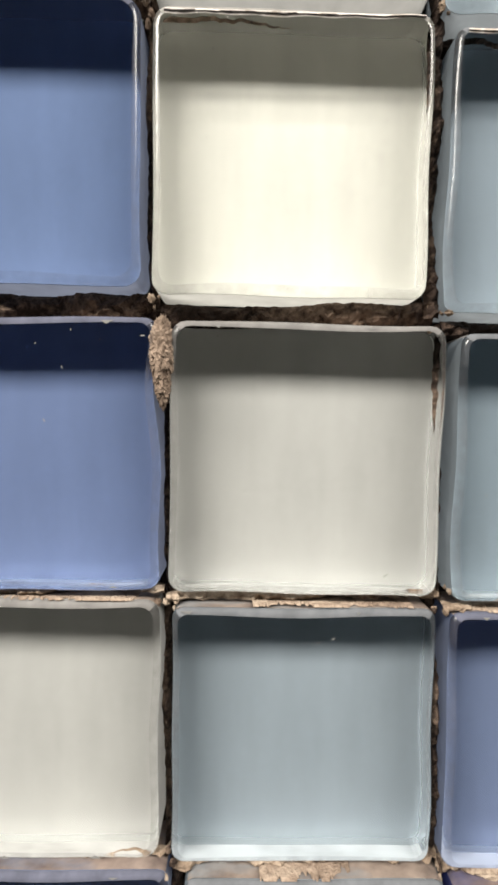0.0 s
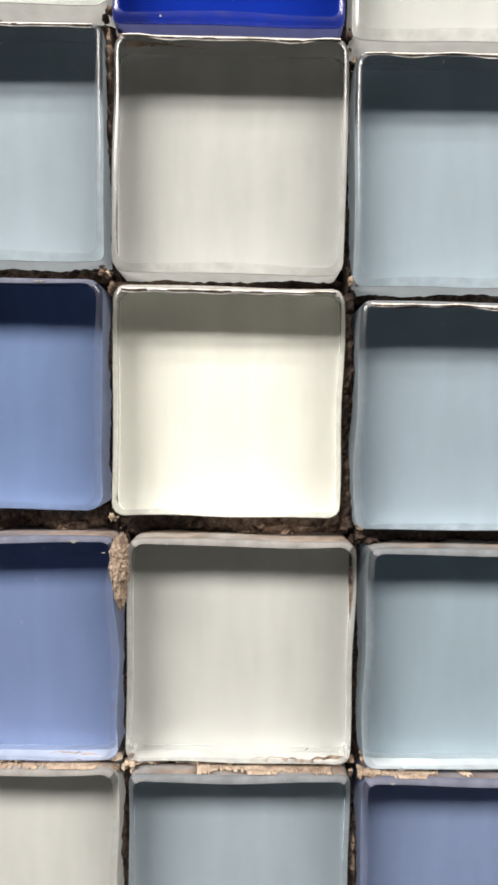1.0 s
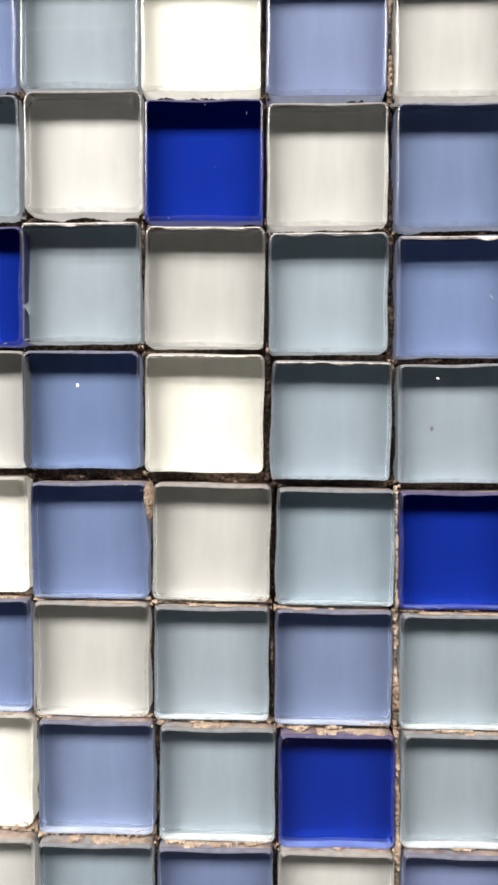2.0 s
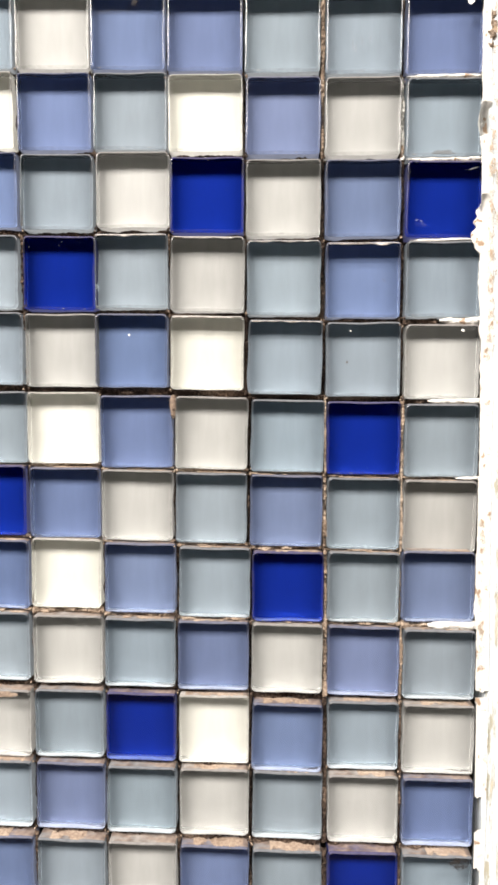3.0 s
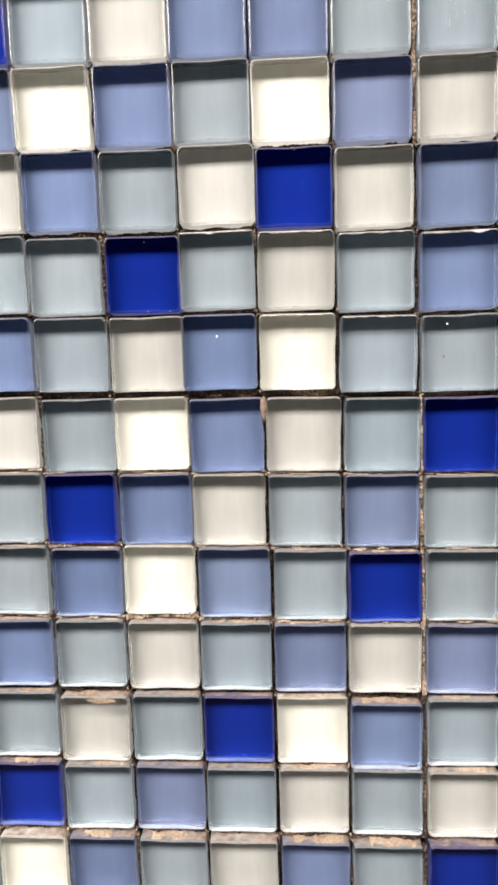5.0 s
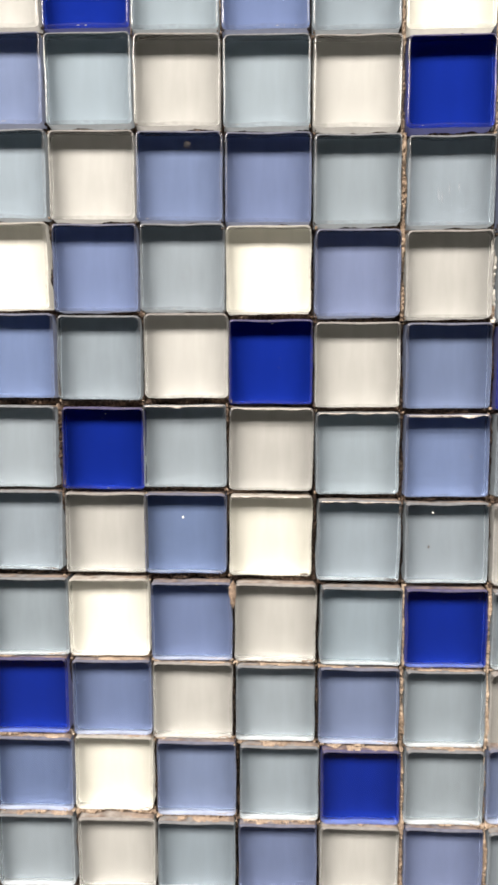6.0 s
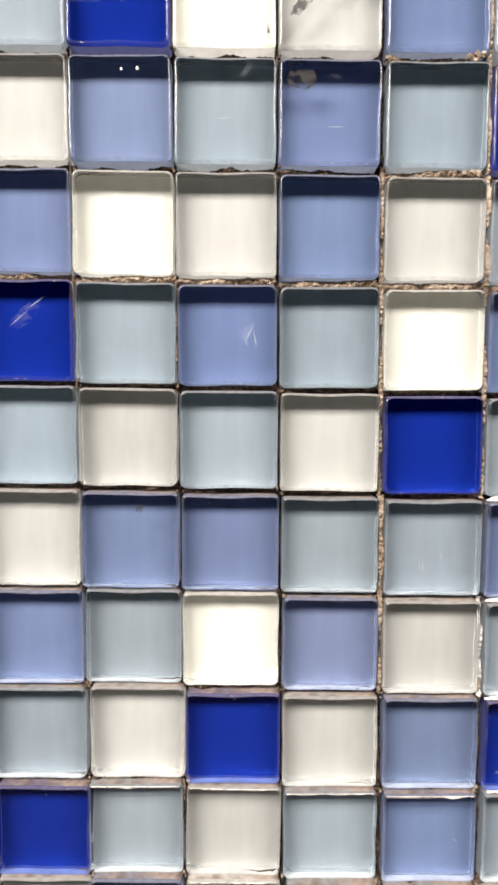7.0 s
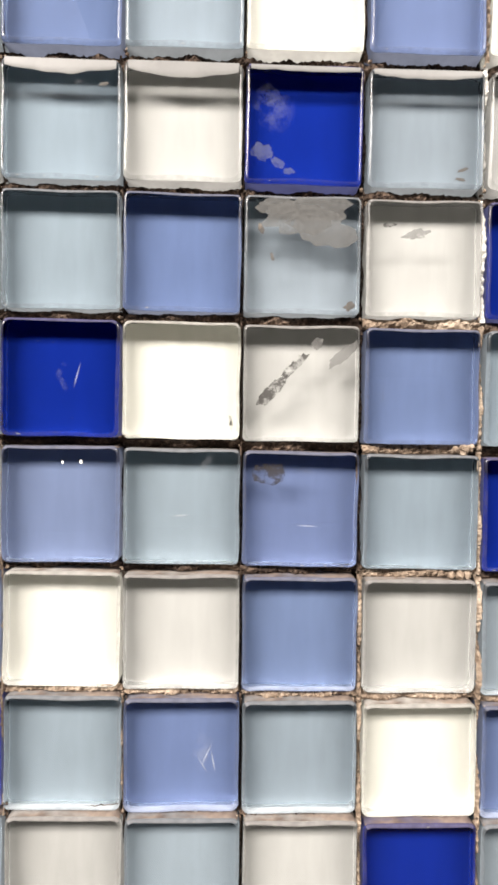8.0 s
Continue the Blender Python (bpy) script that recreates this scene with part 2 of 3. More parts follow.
GLUE = rough_paint("pale_glue_film", (0.165, 0.163, 0.158), (0.14, 0.137, 0.133), 0.6, 120.0, 0.45, 0.08)
PALE_EDGE = rough_paint("pale_edge_strip", (0.52, 0.48, 0.45), (0.36, 0.31, 0.27), 0.55, 420.0, 0.8)
HAZE = film_material("pale_scuff", (0.5, 0.52, 0.56), 0.20, 260.0, 0.09, 1.0, True)
CHIP = rough_paint("dark_chip", (0.07, 0.065, 0.06), (0.12, 0.1, 0.08), 0.6, 900.0, 0.8)
FLECK = rough_paint("white_fleck", (0.85, 0.84, 0.80), (0.7, 0.66, 0.6), 0.6, 900.0, 0.6)


# ---- mesh helpers ----
def link_mesh(name, bm, mats, parent=None):
    me = bpy.data.meshes.new(name)
    bm.to_mesh(me)
    bm.free()
    for m in mats:
        me.materials.append(m)
    ob = new(name, me)
    if parent:
        ob.parent = parent
    return ob


def part(name, bm, mat, parent, label=""):
    ob = link_mesh(name, bm, [mat], parent)
    return tagged(ob, label) if label else ob


def box(bm, lo, hi):
    v = [bm.verts.new((x, y, z)) for x in (lo[0], hi[0]) for y in (lo[1], hi[1]) for z in (lo[2], hi[2])]
    for f in ((0, 1, 3, 2), (4, 6, 7, 5), (0, 4, 5, 1), (2, 3, 7, 6), (0, 2, 6, 4), (1, 5, 7, 3)):
        bm.faces.new([v[i] for i in f])
    bmesh.ops.recalc_face_normals(bm, faces=bm.faces)


# ---- the mosaic's layout ----
PX, PZ, SIZE, DEEP = 0.0265, 0.0270, 0.0254, 0.0060
# rows from the top down, columns from -5 to 3
FIRST_ROW, FIRST_COL = 12, -5
LAYOUT = """
TGDTBTWBW
BWTGTGDTG
GTBTTBTGD
BTGTDWGBT
WBDGBTBTD
TGTBWGBGT
DBGDTBTWB
TTBTGTGDT
BDTGBBTTB
TBWBTWBGT
BGBTGDGBD
GTTDTGTBT
TBTGBWTTG
BGTWBGTDT
GTDBGTBTG
DTBWBTDTB
WBTGTBGBT
GTGTDWBTG
BDTBTGTGB
TWBTGBTDT
TGTDBTPTG
GBWTBGBGB
"""
LAYOUT = LAYOUT.split()
LAST_ROW, LAST_COL = FIRST_ROW - len(LAYOUT) + 1, 3
rng = random.Random(7)


# millimetres by which the hand-laid rows (-11 to 14) and columns (-5 to 3) stray from an even grid
ROW_SHIFT = [-8.18, -7.12, -6.05, -4.99, -3.92, -1.74, -0.87, -0.02, 0.23, -0.23, -0.42, -0.08, 0.07, 0.34, 0.14, -0.03, 0.08, -0.02, 0.52, 1.13, 1.64, 2.47, 3.24, 4.89, 6.54, 8.19]
COL_SHIFT = [-0.04, 0.08, 0.2, 0.32, -0.02, -0.1, -0.2, 0.36, 0.42]
# single tiles that sit off their row and column
NUDGE = {
    (1, -8): (0.0, -0.9), (1, -7): (-0.1, -1.0), (-3, -5): (0.0, -0.9), (1, -5): (-0.1, -1.7), (-3, -3): (0.3, -0.5), (-2, -3): (-0.1, 0.8), (-1, -3): (0.5, 0.3), (0, -3): (0.7, -0.3), (1, -3): (0.4, -0.8), (3, -3): (-0.5, 1.3), (-3, -1): (0.9, -0.6), (1, -1): (0.3, -0.5), (-1, 0): (-1.5, 0.7), (0, 0): (-0.9, 0.6), (-3, 1): (-0.6, -0.6), (-2, 1): (0.3, -0.5), (-1, 1): (-0.3, 0.7), (0, 1): (-0.6, 0.1), (3, 1): (-0.0, 0.8), (-1, 2): (0.6, 1.1), (0, 2): (-0.0, 0.5), (-3, 3): (-0.7, 0.1), (-1, 3): (0.1, 0.7), (0, 3): (-0.3, 0.6), (2, 4): (0.45, -0.1)
}


# the tiles that are seen closest: millimetres aside and up, degrees turned, hundredths larger
CLOSE = {
    (-1, -2): (-0.26, -0.02, 0.17, 0.22), (-1, -1): (0.12, -0.38, -0.48, 0.10), (-1, 0): (0.44, -0.01, 0.08, 0.24), (-1, 1): (-0.27, 0.23, -0.39, 0.16),
    (0, -2): (-0.21, 0.04, 0.11, -0.94), (0, -1): (0.18, -0.06, 0.59, 0.59), (0, 0): (0.0, 0.13, 0.38, 0.81), (0, 1): (0.19, 0.57, 0.58, 0.91),
    (0, 2): (-0.08, -0.60, 0.0, -0.51), (1, -2): (-0.04, 0.10, 0.30, -0.12), (1, -1): (0.33, 0.32, 0.37, -0.50), (1, 0): (0.01, -0.09, 0.63, 0.45),
    (1, 1): (-0.25, 0.06, -0.43, -0.07), (1, 2): (-0.16, -0.30, -0.25, 0.26),
}


def drift(c, r):
    """How far, in metres, the hand-laid sheets stray from an even grid."""
    r = max(-11, min(14, r))
    c = max(-5, c)
    k, q = [-1.1237, -0.0055, 0.0037, 0.0068, -0.0015], [-0.02472, -0.05635, -0.00966, 0.00172, 0.00296]
    dz = ROW_SHIFT[r + 11] + k[0] * c + k[1] * c * r + k[2] * c * c + k[3] * c * r * r + k[4] * c * c * r
    dx = COL_SHIFT[c + 5] + q[0] * r + q[1] * r * c + q[2] * r * r + q[3] * r ** 3 + q[4] * r * r * c
    return 0.001 * dx, 0.001 * dz


def tile_pose(c, r):
    dx, dz = drift(c, r)
    ax, az = NUDGE.get((c, r), (0.0, 0.0))
    ax, az = ax + CLOSE.get((c, r), (0, 0))[0], az + CLOSE.get((c, r), (0, 0))[1]
    if c == 3 and r >= -1:
        ax += 0.75 if 1 <= r <= 4 else 0.45
    return c * PX + dx + ax * 0.001, r * PZ + dz + az * 0.001


def outline(seed, n=10, grow=0.0):
    """A hand-cut square with round corners and slightly wavy sides, as points round the middle."""
    rg = random.Random(seed)
    h, rad = SIZE / 2, rg.uniform(0.0009, 0.0017)
    wav = [[rg.uniform(-0.00009, 0.00009) for _ in range(3)] for _ in range(4)]
    if seed == 7:
        wav[1] = [0.00005, -0.00022, 0.00026]
    if seed == 8:
        wav[3] = [-0.00022, 0.00012, -0.00014]
    pts = []
    for s in range(4):
        for i in range(n):
            u = -1 + 2 * i / n
            wob = sum(w * math.sin((k + 1) * (u + 1) * math.pi / 2) for k, w in enumerate(wav[s]))
            p = Vector((u * (h - rad), -h + wob))
            pts.append(Matrix.Rotation(s * math.pi / 2, 2) @ p)
        for i in range(4):
            a = math.pi / 2 * (i / 4)
            p = Vector((h - rad + rad * math.sin(a), -h + rad - rad * math.cos(a)))
            pts.append(Matrix.Rotation(s * math.pi / 2, 2) @ p)
    if grow:
        pts = [p * (1 + grow / p.length) for p in pts]
    return pts


def side_of(p, q):
    """Which side of a block an edge belongs to: 1 the upper one, 3 the under side, 2 the others."""
    mid = (p + q).y / 2
    return 1 if mid > 0.485 * SIZE else 3 if mid < -0.485 * SIZE else 2


ARRIS_IN, ARRIS_DEEP = 0.00070, 0.00055


def worn(p):
    """How much rounder than the rest the front edge is at p: most along the foot of a tile."""
    u = max(0.0, min(1.0, (-p.y / SIZE - 0.30) / 0.18))
    return 1.0 + 0.35 * u * u * (3 - 2 * u)


def glass_mesh(seed, key):
    """A solid glass block: flat back, straight sides, rounded front edge."""
    pts = outline(seed)
    bm = bmesh.new()
    rings = []
    prof = [(0.0, DEEP)] + [(ARRIS_IN * (1 - math.cos(a)), ARRIS_DEEP * (1 - math.sin(a))) for a in (0, 0.4, 0.8, 1.15, math.pi / 2)]
    prof[:1] = [(0.0, DEEP), (0.0, DEEP - 0.0004), (0.0, DEEP - 0.0016)]
    for k, (inset, y) in enumerate(prof):
        wear = [1.0 if k < 3 else worn(p) for p in pts]
        rings.append([bm.verts.new((p.x * (1 - w * inset / p.length), w * y, p.y * (1 - w * inset / p.length))) for p, w in zip(pts, wear)])
    n = len(pts)
    for a, b in zip(rings, rings[1:]):
        for i in range(n):
            f = bm.faces.new((a[i], a[(i + 1) % n], b[(i + 1) % n], b[i]))
            side, k = side_of(pts[i], pts[(i + 1) % n]), rings.index(a)
            # index 4 is the added reflector strip, at the foot and behind the sides
            if k > 2:
                f.material_index = 3 if side == 1 else 1
            elif side == 3:
                f.material_index = 2 if k == 2 else 4
            else:
                f.material_index = 4 if k == 0 and side == 2 else 0
            f.smooth = k > 2
    bm.faces.new(rings[-1])
    bm.faces.new(rings[0][::-1])
    bmesh.ops.recalc_face_normals(bm, faces=bm.faces)
    me = bpy.data.meshes.new("tile")
    bm.to_mesh(me)
    bm.free()
    me.materials.append(GLASS)
    me.materials.append(ARRIS[key])
    me.materials.append(INNER[key])
    me.materials.append(CREST[key])
    me.materials.append(GLINT[key])
    return me


def coat_mesh(seed, key):
    """The paint on the back of a block, and its ground sides just outside the glass."""
    bm = bmesh.new()
    pts = outline(seed, grow=0.00004)
    back = DEEP - 0.00004
    rings = [[bm.verts.new((p.x, y + front * (worn(p) - 1) * ARRIS_DEEP, p.y)) for p in pts] for y, front in ((0.0068, 0), (ARRIS_DEEP + 0.00003, 1))]
    n = len(pts)
    bm.faces.new([bm.verts.new((0.998 * p.x, back, 0.998 * p.y)) for p in pts])
    for i in range(n):
        f = bm.faces.new((rings[0][i], rings[0][(i + 1) % n], rings[1][(i + 1) % n], rings[1][i]))
        f.material_index, f.smooth = side_of(pts[i], pts[(i + 1) % n]), True
    me = bpy.data.meshes.new("painted_back")
    bm.to_mesh(me)
    bm.free()
    me.materials.append(COAT[key])
    me.materials.append(SIDE[key])
    me.materials.append(FROST[key])
    me.materials.append(UNDER[key])
    return me


GLASS_MESH = {}
COAT_MESH = {}


def coat_for(seed, key):
    if (seed, key) not in COAT_MESH:
        COAT_MESH[seed, key] = coat_mesh(seed, key)
    return COAT_MESH[seed, key]


def glass_for(seed, key):
    if (seed, key) not in GLASS_MESH:
        GLASS_MESH[seed, key] = glass_mesh(seed, key)
    return GLASS_MESH[seed, key]


# ---- the wall that carries the mosaic, and plain surroundings ----
TOP, FOOT = (FIRST_ROW + 4.5) * PZ + Z0, (LAST_ROW - 4.5) * PZ + Z0
LEFT, RIGHT = -9.5 * PX, 0.0955
bm = bmesh.new()
box(bm, (-5.0, 0.0095, -0.01), (5.0, 0.25, 2.59))
wall = link_mesh("wall_north", bm, [BED])
tagged(wall, "mortar-covered wall that carries the glass mosaic", "wall", kind="structure")
bm = bmesh.new()
box(bm, (-4.99, 0.001, 0.0), (LEFT, 0.0093, 2.58))
box(bm, (LEFT, 0.001, TOP), (RIGHT, 0.0093, 2.58))
box(bm, (LEFT, 0.001, 0.0), (RIGHT, 0.0093, FOOT))
box(bm, (0.19, 0.001, 0.0), (4.99, 0.0093, 2.58))
tagged(link_mesh("plaster_face", bm, [RENDER], wall), "plain pale plaster round the mosaic")
# an unseen dark hall, added to close the place and keep bounced light low, with the slots in its ceiling
bm = bmesh.new()
box(bm, (-5.2, -9.2, -0.15), (5.2, 0.25, -0.012))
tagged(link_mesh("floor", bm, [EARTH]), "unseen dark floor, added to hold back bounced light", "floor", kind="structure")
for name, lo, hi in (("wall_south", (-5.2, -9.4, -0.15), (5.2, -9.202, 2.74)),
                     ("wall_west", (-5.2, -9.2, -0.01), (-5.002, 0.0, 2.58)),
                     ("wall_east", (5.002, -9.2, -0.01), (5.2, 0.0, 2.58))):
    bm = bmesh.new()
    box(bm, lo, hi)
    tagged(link_mesh(name, bm, [DULL]), "unseen dark wall, added to hold back bounced light", "wall", kind="structure")
bm = bmesh.new()
y0, y1 = SLOT_Y - SLOT_DEEP / 2, SLOT_Y + SLOT_DEEP / 2
x0, x1 = SLOT_X - SLOT_WIDE / 2, SLOT_X + SLOT_WIDE / 2
for lo, hi in (((-5.2, -9.2), (5.2, y0)), ((-5.2, y1), (5.2, 0.26)), ((-5.2, y0), (-x1, y1)), ((-x0, y0), (x0, y1)), ((x1, y0), (5.2, y1))):
    box(bm, (*lo, SLOT_Z), (*hi, SLOT_Z + 0.14))
tagged(link_mesh("ceiling", bm, [DULL]), "unseen dark ceiling, added, with two slots for the lamps", "ceiling", kind="structure")


# ---- right border: plaster strip and painted door jamb ----
def jamb_x(z):
    """The jamb's edge is a little bowed."""
    q = z - Z0 + 0.06
    low = 0.0010 + 0.0154 * min(0.2, max(0.0, Z0 - 0.08 - z))
    return low + (0.0960 - 0.10 * q * q if abs(q) < 0.3 else 0.0870)


def jamb():
    """A painted timber jamb: flat flaked face, then a round blue bead, then dark wood behind."""
    base = new("door_jamb")
    z0, z1, n = 0.0, 2.1, 300
    def sweep(name, prof, mat, label="", wav=0.0):
        bm = bmesh.new()
        rows = []
        for i in range(n + 1):
            z = z0 + (z1 - z0) * i / n
            w = wav * noise.noise((3.1, 7.7, z * 60))
            rows.append([bm.verts.new((x + jamb_x(z) + (w if j < 2 else 0), y, z)) for j, (x, y) in enumerate(prof)])
        for a, b in zip(rows, rows[1:]):
            for j in range(len(prof) - 1):
                bm.faces.new((a[j], a[j + 1], b[j + 1], b[j])).smooth = len(prof) > 5
        bmesh.ops.recalc_face_normals(bm, faces=bm.faces)
        return part(name, bm, mat, base, label)
    x0 = 0.0
    sweep("face_board", [(x0, 0.02), (x0, 0.0012), (x0 + 0.0008, 0.0002), (x0 + 0.0055, -0.0006), (x0 + 0.0060, 0.003)], FLAKED, "flaked pale paint", 0.0006)
    for side, wide in ((0.0021, 0.0013), (0.0044, 0.0007)):
        sweep("worn_stripe", [(x0 + side, -0.0004 - side * 0.13), (x0 + side + wide / 2, -0.00045 - side * 0.13), (x0 + side + wide, -0.0004 - (side + wide) * 0.13)], STRIPE, "brown worn stripe", 0.0010)
    ring = [(x0 + 0.0060 + 0.0034 * (1 - math.cos(a)), 0.0022 - 0.0030 * math.sin(a)) for a in [math.pi * k / 12 for k in range(13)]]
    sweep("bead", [(ring[0][0], 0.02)] + ring + [(ring[-1][0], 0.02)], BLUE, "light blue gloss paint")
    sweep("back_board", [(x0 + 0.0130, 0.0075), (x0 + 0.09, 0.0075), (x0 + 0.09, 0.02)], WOOD, "dark brown bare wood")
    return tagged(base, "old wooden door jamb in flaking light blue paint", "door jamb")


jamb()

# ---- the tiles ----
# outlines 7 and 8 have one badly cut side
WAVY = {(-1, -1): 7, (1, 0): 8, (1, -1): 8}
tile_at = {}
near, far = [], []
for r in range(LAST_ROW - 4, FIRST_ROW + 5):
    for c in range(-9, LAST_COL + 1):
        if LAST_ROW <= r <= FIRST_ROW and c >= FIRST_COL:
            key = LAYOUT[FIRST_ROW - r][c - FIRST_COL]
            near.append((c, r, key))
        else:
            far.append((c, r, rng.choice("WGGTTTBBBD")))

for c, r, key in near + far:
    x, z = tile_pose(c, r)
    turn = 1.1 + rng.uniform(-0.5, 0.5)
    if (c, r) in CLOSE:
        turn = 1.1 + CLOSE[c, r][2]
    tile_at[c, r] = (x, z, rng.uniform(-0.0003, 0.0003), rng.uniform(-0.4, 0.4), turn, rng.uniform(-0.4, 0.4), WAVY.get((c, r), rng.randrange(7)), key)
for c, r, key in near:
    x, z, y, rx, ry, rz, seed, key = tile_at[c, r]
    ob = new("tile", glass_for(seed, key))
    ob.matrix_basis = pose(x, y, z + Z0, rx, ry, rz) @ Matrix.Scale(1 + 0.01 * CLOSE.get((c, r), (0, 0, 0, 0))[3], 4)
    ob.parent = wall
    ob.visible_shadow = False
    tagged(ob, "thick clear glass tile over a " + PAINTS[key][0] + " back")
    back = new("painted_back", coat_for(seed, key))
    back.parent = ob

# the tiles further out, joined
keys = list(PAINTS)
def joined(name, meshes, mats, parent, shadow=True):
    vs, fs, mi = [], [], []
    for me, m, base in meshes:
        o = len(vs)
        vs += [tuple(m @ v.co) for v in me.vertices]
        fs += [tuple(o + i for i in p.vertices) for p in me.polygons]
        mi += [base + p.material_index for p in me.polygons]
    me = bpy.data.meshes.new(name)
    me.from_pydata(vs, [], fs)
    for m in mats:
        me.materials.append(m)
    me.polygons.foreach_set("material_index", mi)
    me.polygons.foreach_set("use_smooth", [len(f) == 4 for f in fs])
    ob = new(name, me)
    ob.parent = parent
    ob.visible_shadow = shadow
    return tagged(ob, kind="stuff")


spots = [(tile_at[c, r], key) for c, r, key in far]
poses = [pose(s[0], s[2], s[1] + Z0, s[3], s[4], s[5]) for s, _ in spots]
joined("outer_tiles", [(glass_for(s[6], s[7]), m, 5 * keys.index(s[7])) for (s, _), m in zip(spots, poses)],
       [mat for k in keys for mat in (GLASS, ARRIS[k], INNER[k], CREST[k], GLINT[k])], wall, False)
joined("outer_tile_backs", [(coat_for(s[6], s[7]), m, 4 * keys.index(s[7])) for (s, _), m in zip(spots, poses)],
       [mat for k in keys for mat in (COAT[k], SIDE[k], FROST[k], UNDER[k])], wall)


# ---- grout in the joints ----
def ribbon(vs, fs, a, b, across, gap, depth, seed, rough=1.0, taper=False):
    """Grout between a and b, of the joint's width, lying about depth behind the tiles' faces."""
    steps, cross = max(4, int((b - a).length / 0.00042)), 7
    o = len(vs)
    for i in range(steps + 1):
        p = a.lerp(b, i / steps)
        wide = gap * min(1.0, 0.25 + i / 14 + 0.3 * noise.noise((p.x * 500, 0, p.z * 90))) if taper else gap
        for j in range(cross):
            u = j / (cross - 1) - 0.5
            q = p + across * (u * wide)
            y = depth + rough * 0.0021 * noise.noise(Vector((q.x * 170, seed, q.z * 120))) + rough * 0.0006 * noise.noise(Vector((q.x * 390, seed + q.z * 40, q.z * 430)))
            y += rough * 0.0007 * noise.noise(Vector((q.x * 1050, seed, q.z * 1050))) + rough * 0.0005 * noise.noise(Vector((q.x * 2600, seed, q.z * 2600)))
            y += 0.0008 * (4 * u * u)
            vs.append((q.x, min(0.0085, max(0.0001, y)), q.z))
    for i in range(steps):
        for j in range(cross - 1):
            k = o + i * cross + j
            fs.append((k, k + 1, k + cross + 1, k + cross))


def sheet(name, vs, fs, mat, label, parent, stuff=True):
    me = bpy.data.meshes.new(name)
    me.from_pydata(vs, [], fs)
    me.materials.append(mat)
    ob = new(name, me)
    ob.parent = parent
    return tagged(ob, label, kind="stuff" if stuff else "")


# how far from its right end the white plaster reaches into the joint under a tile of the last column
WHITE_REACH = {5: 1.0, 4: 1.0, 3: 1.0, 2: 0.95, 1: 0.55, 0: 0.7, -1: 0.3, -2: 0.5, -3: 0.65, 6: 0.7, 7: 0.6, 8: 0.8, 9: 0.5}


def grout():
    sets = {"brown": ([], []), "tan": ([], []), "white": ([], [])}
    h = SIZE / 2
    for (c, r), s in tile_at.items():
        x, z = s[0], s[1] + Z0
        e = tile_at.get((c + 1, r))
        if e:
            gap = e[0] - x - SIZE - 0.00025
            kind, depth = "brown", 0.0027
            if c >= 1 and r <= -1:
                kind, depth = ("tan", 0.0009) if r >= -4 else ("brown", 0.0017)
            if (c == 2 and r >= 5) or (c in (-2, -1) and r == 6) or (c == 1 and 3 <= r <= 7) or (c == -2 and r in (7, 8)):
                kind, depth = "tan", 0.0011
            if c == 2 and r in (1, 2, 4):
                kind, depth = "brown", 0.0024
            if c == 2 and r in (3, 10, 11):
                kind, depth = "white", 0.0016
            mx, mz = (x + e[0]) / 2, (z + e[1] + Z0) / 2
            if gap > 0.0002:
                ribbon(*sets[kind], Vector((mx, 0, mz - h - 0.001)), Vector((mx, 0, mz + h + 0.001)), Vector((1, 0, 0)), gap, depth, 3.0)
        e = tile_at.get((c, r - 1))
        if e:
            gap = z - e[1] - Z0 - SIZE - 0.00025
            kind, depth = "brown", 0.0031
            if -3 <= r <= -1:
                kind, depth = "tan", 0.0018
            elif r < -3:
                kind, depth = "brown", 0.0034
            if (c >= -2 and r == 7) or (c == 2 and r in (8, 9, 10)):
                kind, depth = "tan", 0.0020
            mx, mz = (x + e[0]) / 2, (z + e[1] + Z0) / 2
            ends = [(mx - h - 0.0005, mx + h + 0.0005, kind, depth)]
            if c == 3 and r in WHITE_REACH:
                cut = mx + h - 2 * h * WHITE_REACH[r]
                ends = [(mx - h - 0.0005, cut, kind, depth), (cut, mx + h + 0.002, "white", 0.0003)]
            if gap > 0.0002:
                for x0, x1, k, d in ends:
                    if x1 - x0 > 0.001:
                        ribbon(*sets[k], Vector((x0, 0, mz)), Vector((x1, 0, mz)), Vector((0, 0, 1)), gap + (0.0005 if k == "white" else 0), d, 9.0, 0.35 if k == "white" else 1.0, k == "white")
    for kind, mat, label in (("brown", GROUT, "crumbling dark brown grout"), ("tan", TAN, "gritty tan grout"), ("white", PLASTER, "white plaster smeared into the joints")):
        sheet(kind + "_grout", *sets[kind], mat, label, wall)


grout()


